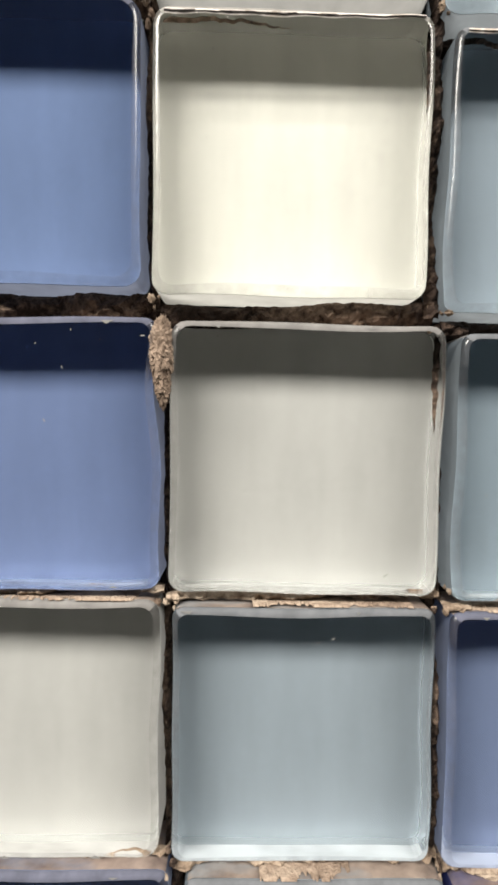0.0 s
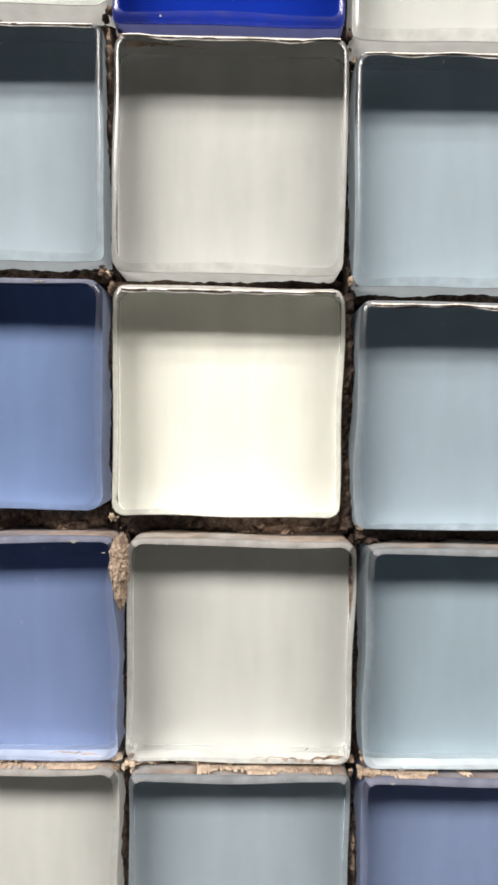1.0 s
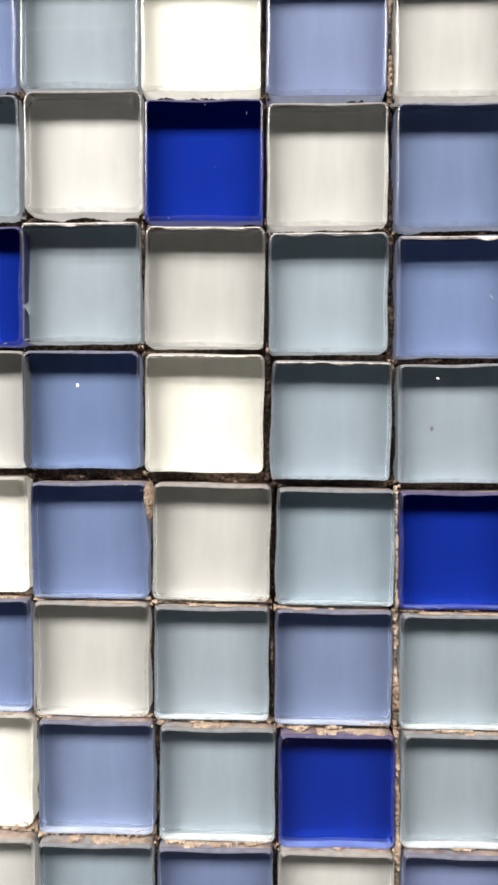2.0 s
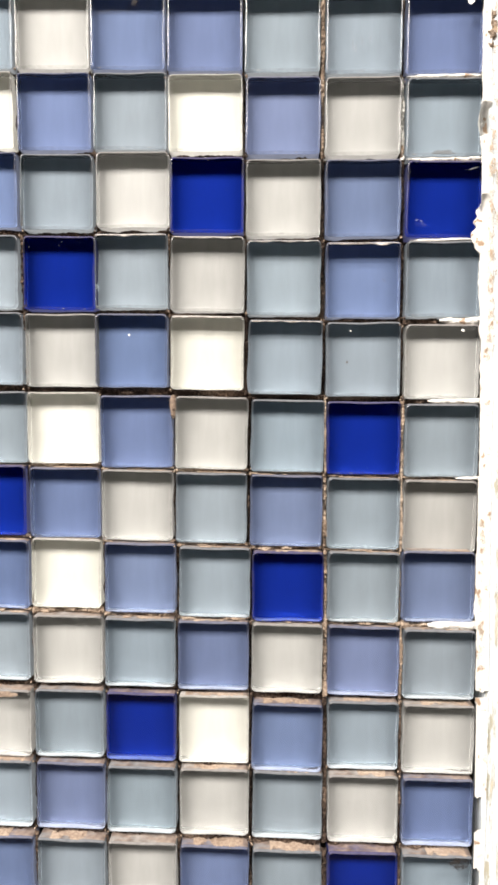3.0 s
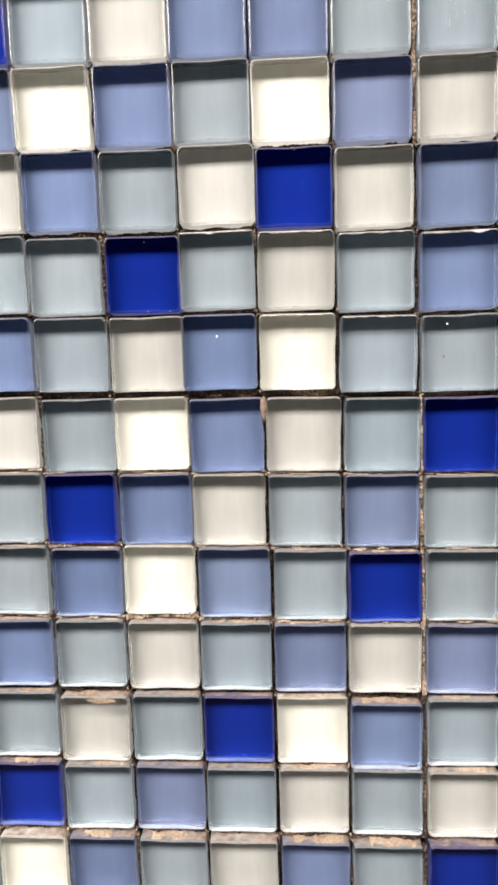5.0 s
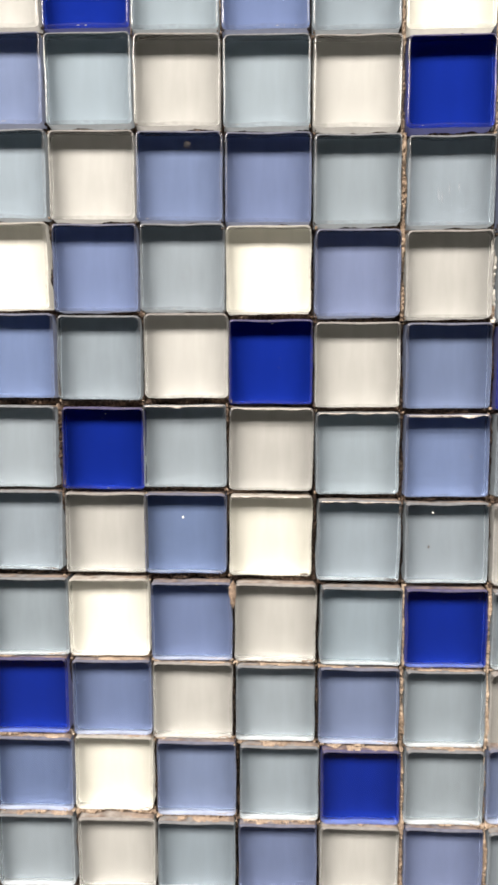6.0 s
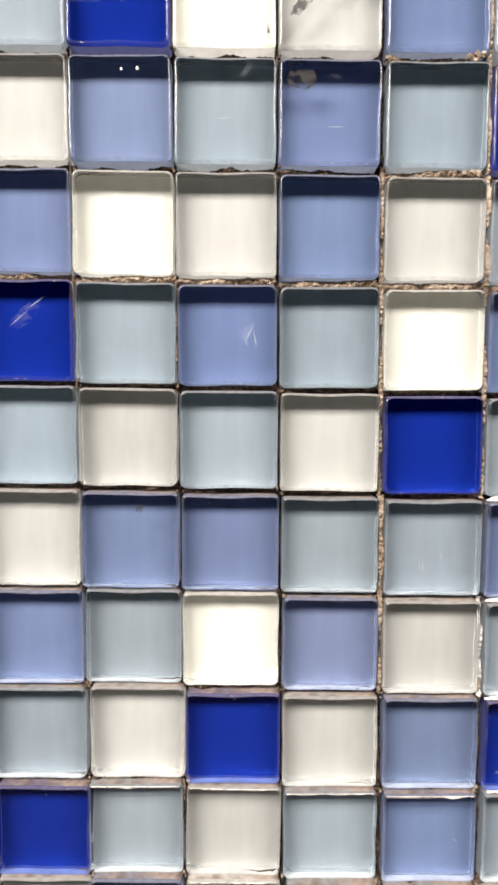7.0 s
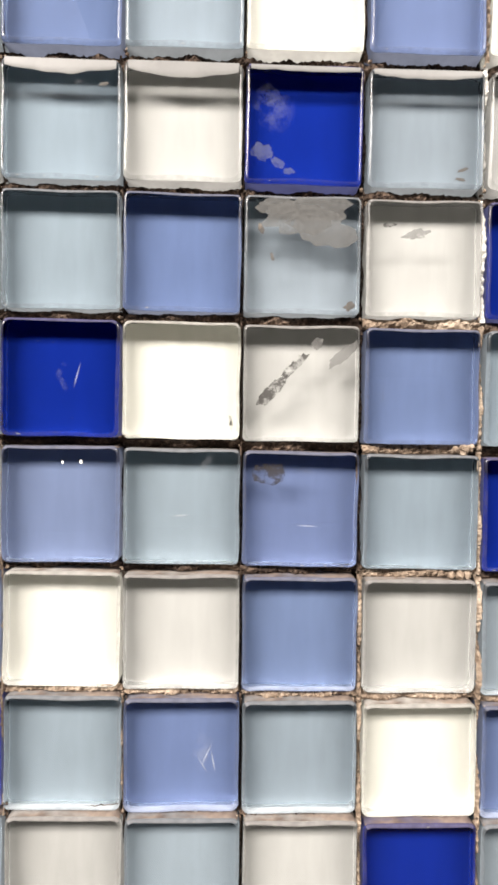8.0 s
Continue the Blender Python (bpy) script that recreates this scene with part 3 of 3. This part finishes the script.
def lump(vs, fs, centre, size, seed, n=9, m=6, grit=0.0, base=1.0):
    """A ragged crumb: a small ball pushed in and out."""
    o = len(vs)
    for i in range(m + 1):
        a = math.pi * i / m
        for j in range(n):
            b = 2 * math.pi * j / n
            d = Vector((math.sin(a) * math.cos(b), math.sin(a) * math.sin(b), math.cos(a)))
            k = 1 + base * 0.5 * noise.noise(d * 1.7 + Vector((seed, 0, 0))) + base * 0.3 * noise.noise(d * 4.5 + Vector((0, seed, 0)))
            k += grit * (noise.noise(d * 11 + Vector((0, 0, seed))) + 0.6 * noise.noise(d * 24 + Vector((0, 0, seed))))
            vs.append((centre[0] + size[0] * d.x * k, centre[1] + size[1] * d.y * k, centre[2] + size[2] * d.z * k))
    for i in range(m):
        for j in range(n):
            fs.append((o + i * n + j, o + i * n + (j + 1) % n, o + (i + 1) * n + (j + 1) % n, o + (i + 1) * n + j))


def crumbs():
    """Bits of grout left in the joints' crossings and along the tiles' edges."""
    tan, brown = ([], []), ([], [])
    rg = random.Random(21)
    for (c, r), s in tile_at.items():
        e = tile_at.get((c + 1, r - 1))
        if not e:
            continue
        mx, mz = (s[0] + e[0]) / 2, (s[1] + e[1]) / 2 + Z0
        for k in range(rg.randrange(4, 10)):
            to = tan if rg.random() < (0.65 if (r <= 0 or c >= 1) else 0.3) else brown
            w = rg.uniform(0.00012, 0.00040)
            lump(*to, (mx + rg.uniform(-0.0010, 0.0010), rg.uniform(0.0008, 0.0034), mz + rg.uniform(-0.0016, 0.0016)),
                 (w, w * 1.2, w * rg.uniform(0.8, 1.5)), rg.uniform(0, 90))
    # the large chunk beside the upper corner of one pale grey tile
    x, z = tile_at[0, -1][0] - SIZE / 2, tile_at[0, -1][1] + Z0 + SIZE / 2
    chunk = ([], [])
    lump(*chunk, (x - 0.0007, 0.0006, z - 0.0024), (0.0012, 0.0013, 0.0030), 3.0, 56, 50, 0.17, 0.4)
    lump(*chunk, (x - 0.0006, 0.0009, z - 0.0052), (0.0008, 0.0011, 0.0022), 8.0, 48, 44, 0.18, 0.4)
    x, z = tile_at[2, 8][0] + 0.0095, tile_at[2, 8][1] + Z0 + SIZE / 2 + 0.0012
    for dx, dz, w in ((0, 0, 0.0011), (0.0016, 0.0004, 0.0008), (-0.0018, 0, 0.0007)):
        lump(*tan, (x + dx, 0.0008, z + dz), (w, w, w), rg.uniform(0, 90))
    x, z = tile_at[2, 7][0] + 0.009, tile_at[2, 7][1] + Z0 + SIZE / 2 + 0.001
    for dx, w in ((0, 0.0010), (0.0018, 0.0008), (-0.002, 0.0008)):
        lump(*tan, (x + dx, 0.0008, z), (w, w, w), rg.uniform(0, 90))
    # brown filling that shows where the plaster by the jamb has fallen out
    x, z = tile_at[3, 4][0] + SIZE / 2 + 0.0024, tile_at[3, 4][1] + Z0 - 0.001
    for dx, dz, w in ((0, 0, 0.0019), (0.0005, 0.0032, 0.0016), (-0.0003, -0.0034, 0.0015), (0.0006, 0.0062, 0.0012)):
        lump(*tan, (x + dx, 0.0002, z + dz), (0.8 * w, 0.6 * w, w), rg.uniform(0, 90), 22, 18, 0.10)
    sheet("grout_lump", *chunk, CREAM, "gritty tan lump of grout", wall, False)
    sheet("tan_crumbs", *tan, TAN, "loose tan grout crumbs in the joints", wall)
    sheet("brown_crumbs", *brown, GROUT, "dark brown grout crumbs in the joints", wall)


crumbs()


def ledge_smears():
    """Cream grout left on the upper sides of the lower tiles, and a little elsewhere."""
    vs, fs = [], []
    rg = random.Random(5)
    for (c, r), s in tile_at.items():
        if rg.random() > (0.92 if -5 < r <= -2 else 0.5 if r <= -5 else 0.0):
            continue
        x, z = s[0], s[1] + Z0 + SIZE / 2
        tilt = math.radians(s[4])
        u0 = rg.uniform(-0.95, -0.1)
        u1 = min(0.95, u0 + rg.uniform(0.8, 1.9))
        n = int((u1 - u0) * 110) + 3
        o, sd = len(vs), rg.uniform(0, 50)
        for i in range(n + 1):
            u = u0 + (u1 - u0) * i / n
            px = x + u * (SIZE / 2 - 0.0012)
            pz = z - u * SIZE / 2 * math.sin(tilt)
            w = 0.62 + 0.6 * noise.noise((u * 2.6, sd, 0)) + 0.25 * noise.noise((u * 9, sd, 3)) + 0.22 * noise.noise((u * 31, sd, 3)) + 0.16 * noise.noise((u * 83, sd, 3))
            fade = min(1.0, i / 2, (n - i) / 2)
            front = 0.0042 - 0.0040 * max(0.05, min(1.0, w + 0.25)) * fade
            top = 0.00008 + 0.00016 * max(0, w) * fade
            vs.extend([(px, s[2] + front, pz + 0.00006), (px, s[2] + front + 0.0003, pz + top), (px, s[2] + 0.0045, pz + top), (px, s[2] + 0.0046, pz + 0.00006)])
        for i in range(n):
            for j in range(3):
                k = o + 4 * i + j
                fs.append((k, k + 1, k + 5, k + 4))
    sheet("ledge_grout", vs, fs, CREAM, "cream grout left on the tiles' upper edges", wall)


ledge_smears()


def on_tile(c, r, u, v):
    """A place on a tile's face: u across, v up, both from -1 to 1."""
    x, z, y, rx, ry, rz, *_ = tile_at[c, r]
    return pose(x, y, z + Z0, rx, ry, rz) @ Vector((u * SIZE / 2, -0.00003, v * SIZE / 2))


def patch(name, c, r, u, v, wide, tall, mat, label, turn=0.0, ragged=0.35, seed=1):
    """A thin ragged patch stuck to a tile's face; sizes in half tiles."""
    bm = bmesh.new()
    n, rings = 30, 4
    a0 = math.radians(turn)
    mid = bm.verts.new(on_tile(c, r, u, v) - Vector((0, 0.00006, 0)))
    last = None
    for k in range(1, rings + 1):
        ring = []
        for i in range(n):
            a = 2 * math.pi * i / n
            d = Vector((math.cos(a), math.sin(a), 0))
            q = k / rings * (1 + ragged * noise.noise(d * 1.6 + Vector((0, 0, seed))) + 0.6 * ragged * noise.noise(d * 5 + Vector((0, 0, seed))))
            du, dv = wide * q * math.cos(a), tall * q * math.sin(a)
            uu = u + du * math.cos(a0) - dv * math.sin(a0)
            vv = v + du * math.sin(a0) + dv * math.cos(a0)
            p = on_tile(c, r, max(-0.96, min(0.96, uu)), max(-0.97, min(0.97, vv)))
            ring.append(bm.verts.new(p - Vector((0, 0.00006 * (1 - (k / rings) ** 2), 0))))
        for i in range(n):
            j = (i + 1) % n
            bm.faces.new((mid, ring[i], ring[j]) if last is None else (last[i], ring[i], ring[j], last[j]))
        last = ring
    bmesh.ops.recalc_face_normals(bm, faces=bm.faces)
    for f in bm.faces:
        f.smooth = True
    return part(name, bm, mat, wall, label)


def edge_band(c, r, deep, sag, seed, mat=None):
    """A pale film over a tile's upper edge, with a hanging lower edge."""
    bm = bmesh.new()
    n = 26
    cols = []
    for i in range(n + 1):
        u = -0.93 + 1.86 * i / n
        low = 0.97 - deep - sag * (1 - u * u) - 0.04 * noise.noise((u * 3, seed, 0)) - 0.015 * noise.noise((u * 14, seed, 0))
        cols.append([bm.verts.new(on_tile(c, r, u, v) - Vector((0, t, 0))) for v, t in ((0.975, 0.0), ((0.97 + low) / 2, 0.00010), (low + 0.02, 0.00007), (low, 0.0))])
    for a, b in zip(cols, cols[1:]):
        for j in range(3):
            bm.faces.new((a[j], a[j + 1], b[j + 1], b[j])).smooth = True
    return part("glue_film", bm, mat or GLUE, wall, "pale film over the upper edge")


# dried glue that has run over the upper edges of row 11
for c, deep, sag, seed in ((-1, 0.10, 0.13, 1.0), (0, 0.12, 0.14, 4.0), (1, 0.07, 0.02, 7.0), (2, 0.07, 0.09, 9.0)):
    edge_band(c, 11, deep, sag, seed)
# thin pale strips along the upper edges of rows 0 and 1
for c, r, deep, sag, seed in ((0, 1, 0.015, 0.01, 2.0), (1, 1, 0.03, -0.01, 5.0), (-1, 1, 0.02, 0.01, 8.0), (0, 0, 0.02, 0.01, 11.0), (1, 0, 0.02, 0.0, 13.0), (2, 1, 0.03, 0.01, 17.0)):
    edge_band(c, r, deep, sag, seed, PALE_EDGE)
GREY, BROWN, PALE = "worn grey cement film", "grey-brown grime", "pale scuff"
for name, c, r, u, v, wide, tall, mat, label, turn in (
    ("cement_film", 1, 10, 0.05, 0.72, 0.80, 0.30, GREYFILM, GREY, 6),
    ("cement_film", 1, 10, -0.45, 0.80, 0.38, 0.14, GREYFILM, GREY, 3),
    ("cement_film", 1, 10, 0.35, 0.45, 0.55, 0.30, GREYFILM, GREY, -14),
    ("chip", 1, 10, -0.72, 0.42, 0.05, 0.08, CHIP, "dark chip", 20),
    ("chip", 1, 10, -0.52, -0.05, 0.03, 0.08, CHIP, "dark chip", 15),
    ("chip", 1, 10, 0.82, -0.86, 0.11, 0.06, CHIP, "dark chip", 25),
    ("chip", 2, 11, 0.62, -0.70, 0.10, 0.03, CHIP, "dark chip", 20),
    ("chip", 2, 11, 0.58, -0.86, 0.09, 0.03, CHIP, "dark chip", -8),
    ("grime_patch", 2, 10, -0.62, 0.56, 0.12, 0.04, GRIME, BROWN, 0),
    ("grime_patch", 2, 10, -0.15, 0.40, 0.22, 0.08, GREYFILM, GREY, 15),
    ("cement_film", 1, 11, -0.72, -0.48, 0.20, 0.13, THINFILM, GREY, -5),
    ("cement_film", 1, 11, -0.45, -0.66, 0.14, 0.07, THINFILM, GREY, -40),
    ("cement_film", 1, 11, -0.25, -0.80, 0.10, 0.05, THINFILM, GREY, -10),
    ("scuff", 1, 11, -0.55, 0.20, 0.35, 0.40, HAZE, PALE, 35),
    ("grime_patch", 1, 9, -0.52, -0.15, 0.34, 0.10, GRIME, BROWN, 47),
    ("grime_patch", 1, 9, -0.12, 0.30, 0.34, 0.08, GRIME, BROWN, 46),
    ("grime_patch", 1, 9, 0.26, 0.68, 0.12, 0.08, GREYFILM, GREY, 45),
    ("grime_patch", 1, 9, 0.74, 0.52, 0.32, 0.09, GREYFILM, GREY, 42),
    ("grime_patch", 1, 8, -0.55, 0.62, 0.28, 0.20, GRIME, BROWN, 10),
    ("scuff", 1, 8, 0.05, 0.64, 0.16, 0.06, HAZE, PALE, 0),
    ("chip", 0, 9, 0.86, -0.72, 0.03, 0.13, GRIME, BROWN, 8),
    ("scuff", 0, 8, 0.42, 0.76, 0.24, 0.06, HAZE, PALE, 52),
    ("scuff", -1, 9, 0.02, 0.12, 0.20, 0.05, HAZE, PALE, 60),
    ("scuff", -1, 9, 0.08, -0.12, 0.18, 0.05, HAZE, PALE, -60),
    ("scuff", 2, 9, -0.70, -0.15, 0.02, 0.24, HAZE, PALE, 0),
    ("scuff", -1, 11, -0.15, 0.42, 0.20, 0.03, HAZE, PALE, 28),
    ("scuff", -1, 11, 0.30, 0.60, 0.14, 0.03, HAZE, PALE, 20),
    ("chip", -1, 11, 0.72, 0.58, 0.09, 0.03, CHIP, "dark chip", 15),
    ("scuff", 0, 6, 0.35, 0.10, 0.40, 0.14, HAZE, PALE, 70),
    ("scuff", -2, 6, 0.05, 0.25, 0.50, 0.16, HAZE, PALE, 40),
    ("scuff", -1, 3, 0.15, -0.15, 0.26, 0.12, HAZE, PALE, 40),
    ("paint_drop", 3, 4, 0.62, 0.80, 0.09, 0.10, FLECK, "white paint drop", 0),
    ("scuff", 3, 2, -0.62, -0.66, 0.20, 0.06, HAZE, PALE, -15),
    ("chip", 2, 0, -0.45, -0.08, 0.028, 0.036, CHIP, "dark pit", 0),
    ("fleck", 2, 0, -0.36, 0.76, 0.028, 0.016, FLECK, "white fleck", -30),
    ("fleck", -1, 0, -0.05, 0.42, 0.020, 0.030, FLECK, "white fleck", 0),
    ("scuff", 0, 0, 0.64, 0.70, 0.09, 0.025, HAZE, PALE, 12),
    ("fleck", -1, 8, 0.05, 0.72, 0.018, 0.025, FLECK, "white fleck", 0),
    ("fleck", -1, 8, 0.36, 0.73, 0.025, 0.03, FLECK, "white fleck", 0),
    ("grime_patch", -1, 4, 0.20, 0.66, 0.09, 0.08, GRIME, BROWN, 0),
    ("scratch", 0, 6, 0.45, 0.05, 0.012, 0.30, SCRATCH, "fine pale scratch", -25),
    ("scratch", 0, 6, 0.55, -0.05, 0.012, 0.26, SCRATCH, "fine pale scratch", 12),
    ("scratch", 0, 6, 0.36, -0.12, 0.010, 0.22, SCRATCH, "fine pale scratch", 30),
    ("scratch", -2, 6, 0.30, 0.55, 0.30, 0.012, SCRATCH, "fine pale scratch", 35),
    ("scratch", -2, 6, -0.10, 0.20, 0.40, 0.012, SCRATCH, "fine pale scratch", 40),
    ("scratch", 1, 8, 0.10, -0.28, 0.24, 0.010, SCRATCH, "fine pale scratch", -2),
    ("scratch", 0, 8, 0.00, -0.15, 0.20, 0.010, SCRATCH, "fine pale scratch", 4),
    ("scratch", -1, 9, 0.30, 0.05, 0.012, 0.26, SCRATCH, "fine pale scratch", -14),
    ("scratch", 2, 4, -0.30, -0.30, 0.012, 0.20, SCRATCH, "fine pale scratch", 4),
    ("scratch", 2, 4, -0.22, -0.38, 0.012, 0.17, SCRATCH, "fine pale scratch", -3),
    ("scratch", 2, 4, -0.06, -0.20, 0.010, 0.12, SCRATCH, "fine pale scratch", 2),
    ("scratch", 2, 4, 0.16, -0.15, 0.010, 0.14, SCRATCH, "fine pale scratch", -5),
    ("scratch", 3, 2, 0.70, 0.78, 0.20, 0.012, SCRATCH, "fine pale scratch", 18),
    ("scratch", 3, 2, -0.72, -0.56, 0.07, 0.014, SCRATCH, "fine pale scratch", 20),
    ("scratch", 3, 2, -0.60, -0.58, 0.06, 0.014, SCRATCH, "fine pale scratch", -40),
    ("scratch", 2, 1, 0.55, -0.02, 0.09, 0.012, SCRATCH, "fine pale scratch", -45),
    ("fleck", 3, 0, 0.52, 0.84, 0.05, 0.03, FLECK, "white fleck", -20),
    ("stain", -3, -5, 0.25, 0.88, 0.40, 0.09, CREAM, "cream grout stain", 0),
    ("stain", 3, -7, 0.62, 0.80, 0.26, 0.22, GRIME, BROWN, -30),
    ("fleck", -3, -4, -0.72, 0.75, 0.08, 0.14, HAZE, PALE, 20),
    ("chip", 3, 3, 0.0, -0.93, 0.30, 0.07, GREYFILM, GREY, 0),
):
    patch(name, c, r, u, v, wide, tall, mat, label, turn, 0.45, seed=c * 3.7 + r * 1.9 + u * 5)


def specks():
    """Dust, pin holes and tiny nicks scattered over the glass."""
    vs, fs = [], []
    rg = random.Random(77)
    for c, r, key in near:
        for k in range(rg.randrange(2, 9) if -2 <= r <= 2 else rg.randrange(0, 4)):
            u, v = rg.uniform(-0.92, 0.92), rg.choice((rg.uniform(-0.9, 0.9), rg.uniform(0.5, 0.93), rg.uniform(0.65, 0.93)))
            w, a = rg.uniform(0.0022, 0.0062), rg.uniform(0, 3.1)
            long = rg.choice((1, 1, 1.6, 4))
            o = len(vs)
            for i in range(6):
                t = math.pi / 3 * i
                du, dv = w * long * math.cos(t), w * math.sin(t)
                p = on_tile(c, r, u + du * math.cos(a) - dv * math.sin(a), v + du * math.sin(a) + dv * math.cos(a))
                vs.append((p.x, p.y, p.z))
            fs.append(tuple(range(o, o + 6)))
        # nicked lower and upper edges
        for k in range(rg.randrange(0, 5)):
            u, v = rg.uniform(-0.9, 0.9), rg.choice((-0.975, -0.975, 0.975))
            w = rg.uniform(0.01, 0.05)
            p, q, t = on_tile(c, r, u - w, v), on_tile(c, r, u + w, v), on_tile(c, r, u + rg.uniform(-w, w), v - math.copysign(rg.uniform(0.012, 0.03), v))
            o = len(vs)
            vs += [tuple(p), tuple(q), tuple(t)]
            fs.append((o, o + 1, o + 2))
    sheet("specks", vs, fs, GLUE, "pale specks and nicks on the glass", wall)


specks()


def plaster_strip():
    """White filler between the last tiles and the jamb, lapping onto the tiles' edges, with broken-out holes."""
    vs, fs, gone = [], [], []
    nx, nz = 16, int((TOP - FOOT) / 0.0005)
    laps = [(tile_at[3, r][1] + up, half, deep) for r, up, half, deep in
            ((2, -0.0080, 0.0065, 0.0019), (1, 0.0125, 0.0045, 0.0024), (1, 0.0, 0.011, 0.0007), (3, -0.004, 0.008, 0.0006),
             (-8, 0.0, 0.014, 0.0012), (-7, -0.008, 0.006, 0.0009), (0, 0.011, 0.004, 0.0008))]
    holes = [(tile_at[3, -6][1], 0.0068, 0.62), (tile_at[3, -7][1] + 0.0035, 0.0048, 0.55), (tile_at[3, -4][1] - 0.0105, 0.0014, 0.95)]
    for i in range(nz + 1):
        z = FOOT + (TOP - FOOT) * i / nz
        r = max(LAST_ROW - 4, min(FIRST_ROW + 4, round((z - Z0) / PZ + 0.12)))
        t = tile_at[3, r]
        edge = t[0] + SIZE / 2 + 0.00015
        lap = noise.noise((0.0, 2.0, z * 95)) + 0.45 * noise.noise((4.0, 2.0, z * 420))
        edge += -0.0009 * max(0.0, lap) if r > -5 else 0.0003
        edge -= 0.0006 if r >= 1 else 0.0
        for lz, half, deep in laps:
            q = max(0.0, 1 - ((z - Z0 - lz) / half) ** 2)
            edge -= deep * q * (1 + 0.5 * noise.noise((7.0, 3.0, z * 500)))
        for j in range(nx + 1):
            u = j / nx
            x = edge + (jamb_x(z) + 0.0006 - edge) * u
            torn = False
            y = -0.00035 + 0.00028 * noise.noise((x * 120, 5.0, z * 120)) + 0.00016 * noise.noise((x * 500, 5.0, z * 500))
            y += 0.006 * max(0.0, noise.noise((x * 80 + 9, 1.0, z * 60)) - 0.45) * 2
            for hz, half, reach in holes:
                ragged = 0.22 * noise.noise((x * 700, 1.0, z * 420))
                torn = torn or (abs(z - Z0 - hz) < half * (1 + ragged) and u < reach * (1 + ragged))
            if j == 0:
                y = max(y, -0.00005) if edge > t[0] + SIZE / 2 else -0.00008
            gone.append(torn)
            vs.append((x, min(y, 0.0085), z))
    for i in range(nz):
        for j in range(nx):
            k = i * (nx + 1) + j
            if not (gone[k] and gone[k + 1] and gone[k + nx + 2]):
                fs.append((k, k + 1, k + nx + 2, k + nx + 1))
    sheet("plaster_strip", vs, fs, PLASTER, "broken white plaster along the jamb", wall, False)
    # brown crumbling flecks over the plaster of the upper rows
    vs, fs = [], []
    for lo, hi, start, wide in ((0, 3, 0.0018, 0.0030), (3, 6, 0.0026, 0.0022), (-4, -2, 0.0008, 0.0018), (7, 11, 0.0006, 0.0022)):
        z0, z1 = tile_at[3, lo][1] + Z0, tile_at[3, hi][1] + Z0
        n, o = 160, len(vs)
        for i in range(n + 1):
            z = z0 + (z1 - z0) * i / n
            r = max(lo, min(hi, round((z - Z0) / PZ + 0.12)))
            x = tile_at[3, r][0] + SIZE / 2 + start + 0.0006 * noise.noise((1.0, 1.0, z * 200))
            w = wide * (0.8 + 0.6 * noise.noise((9.0, 1.0, z * 130)))
            vs += [(x, -0.0009, z), (x + w / 2, -0.00095, z), (x + w, -0.0009, z)]
        for i in range(n):
            k = o + 3 * i
            fs += [(k, k + 1, k + 4, k + 3), (k + 1, k + 2, k + 5, k + 4)]
    sheet("brown_flecks", vs, fs, FLECKS, "brown flecks on the plaster", wall)


plaster_strip()
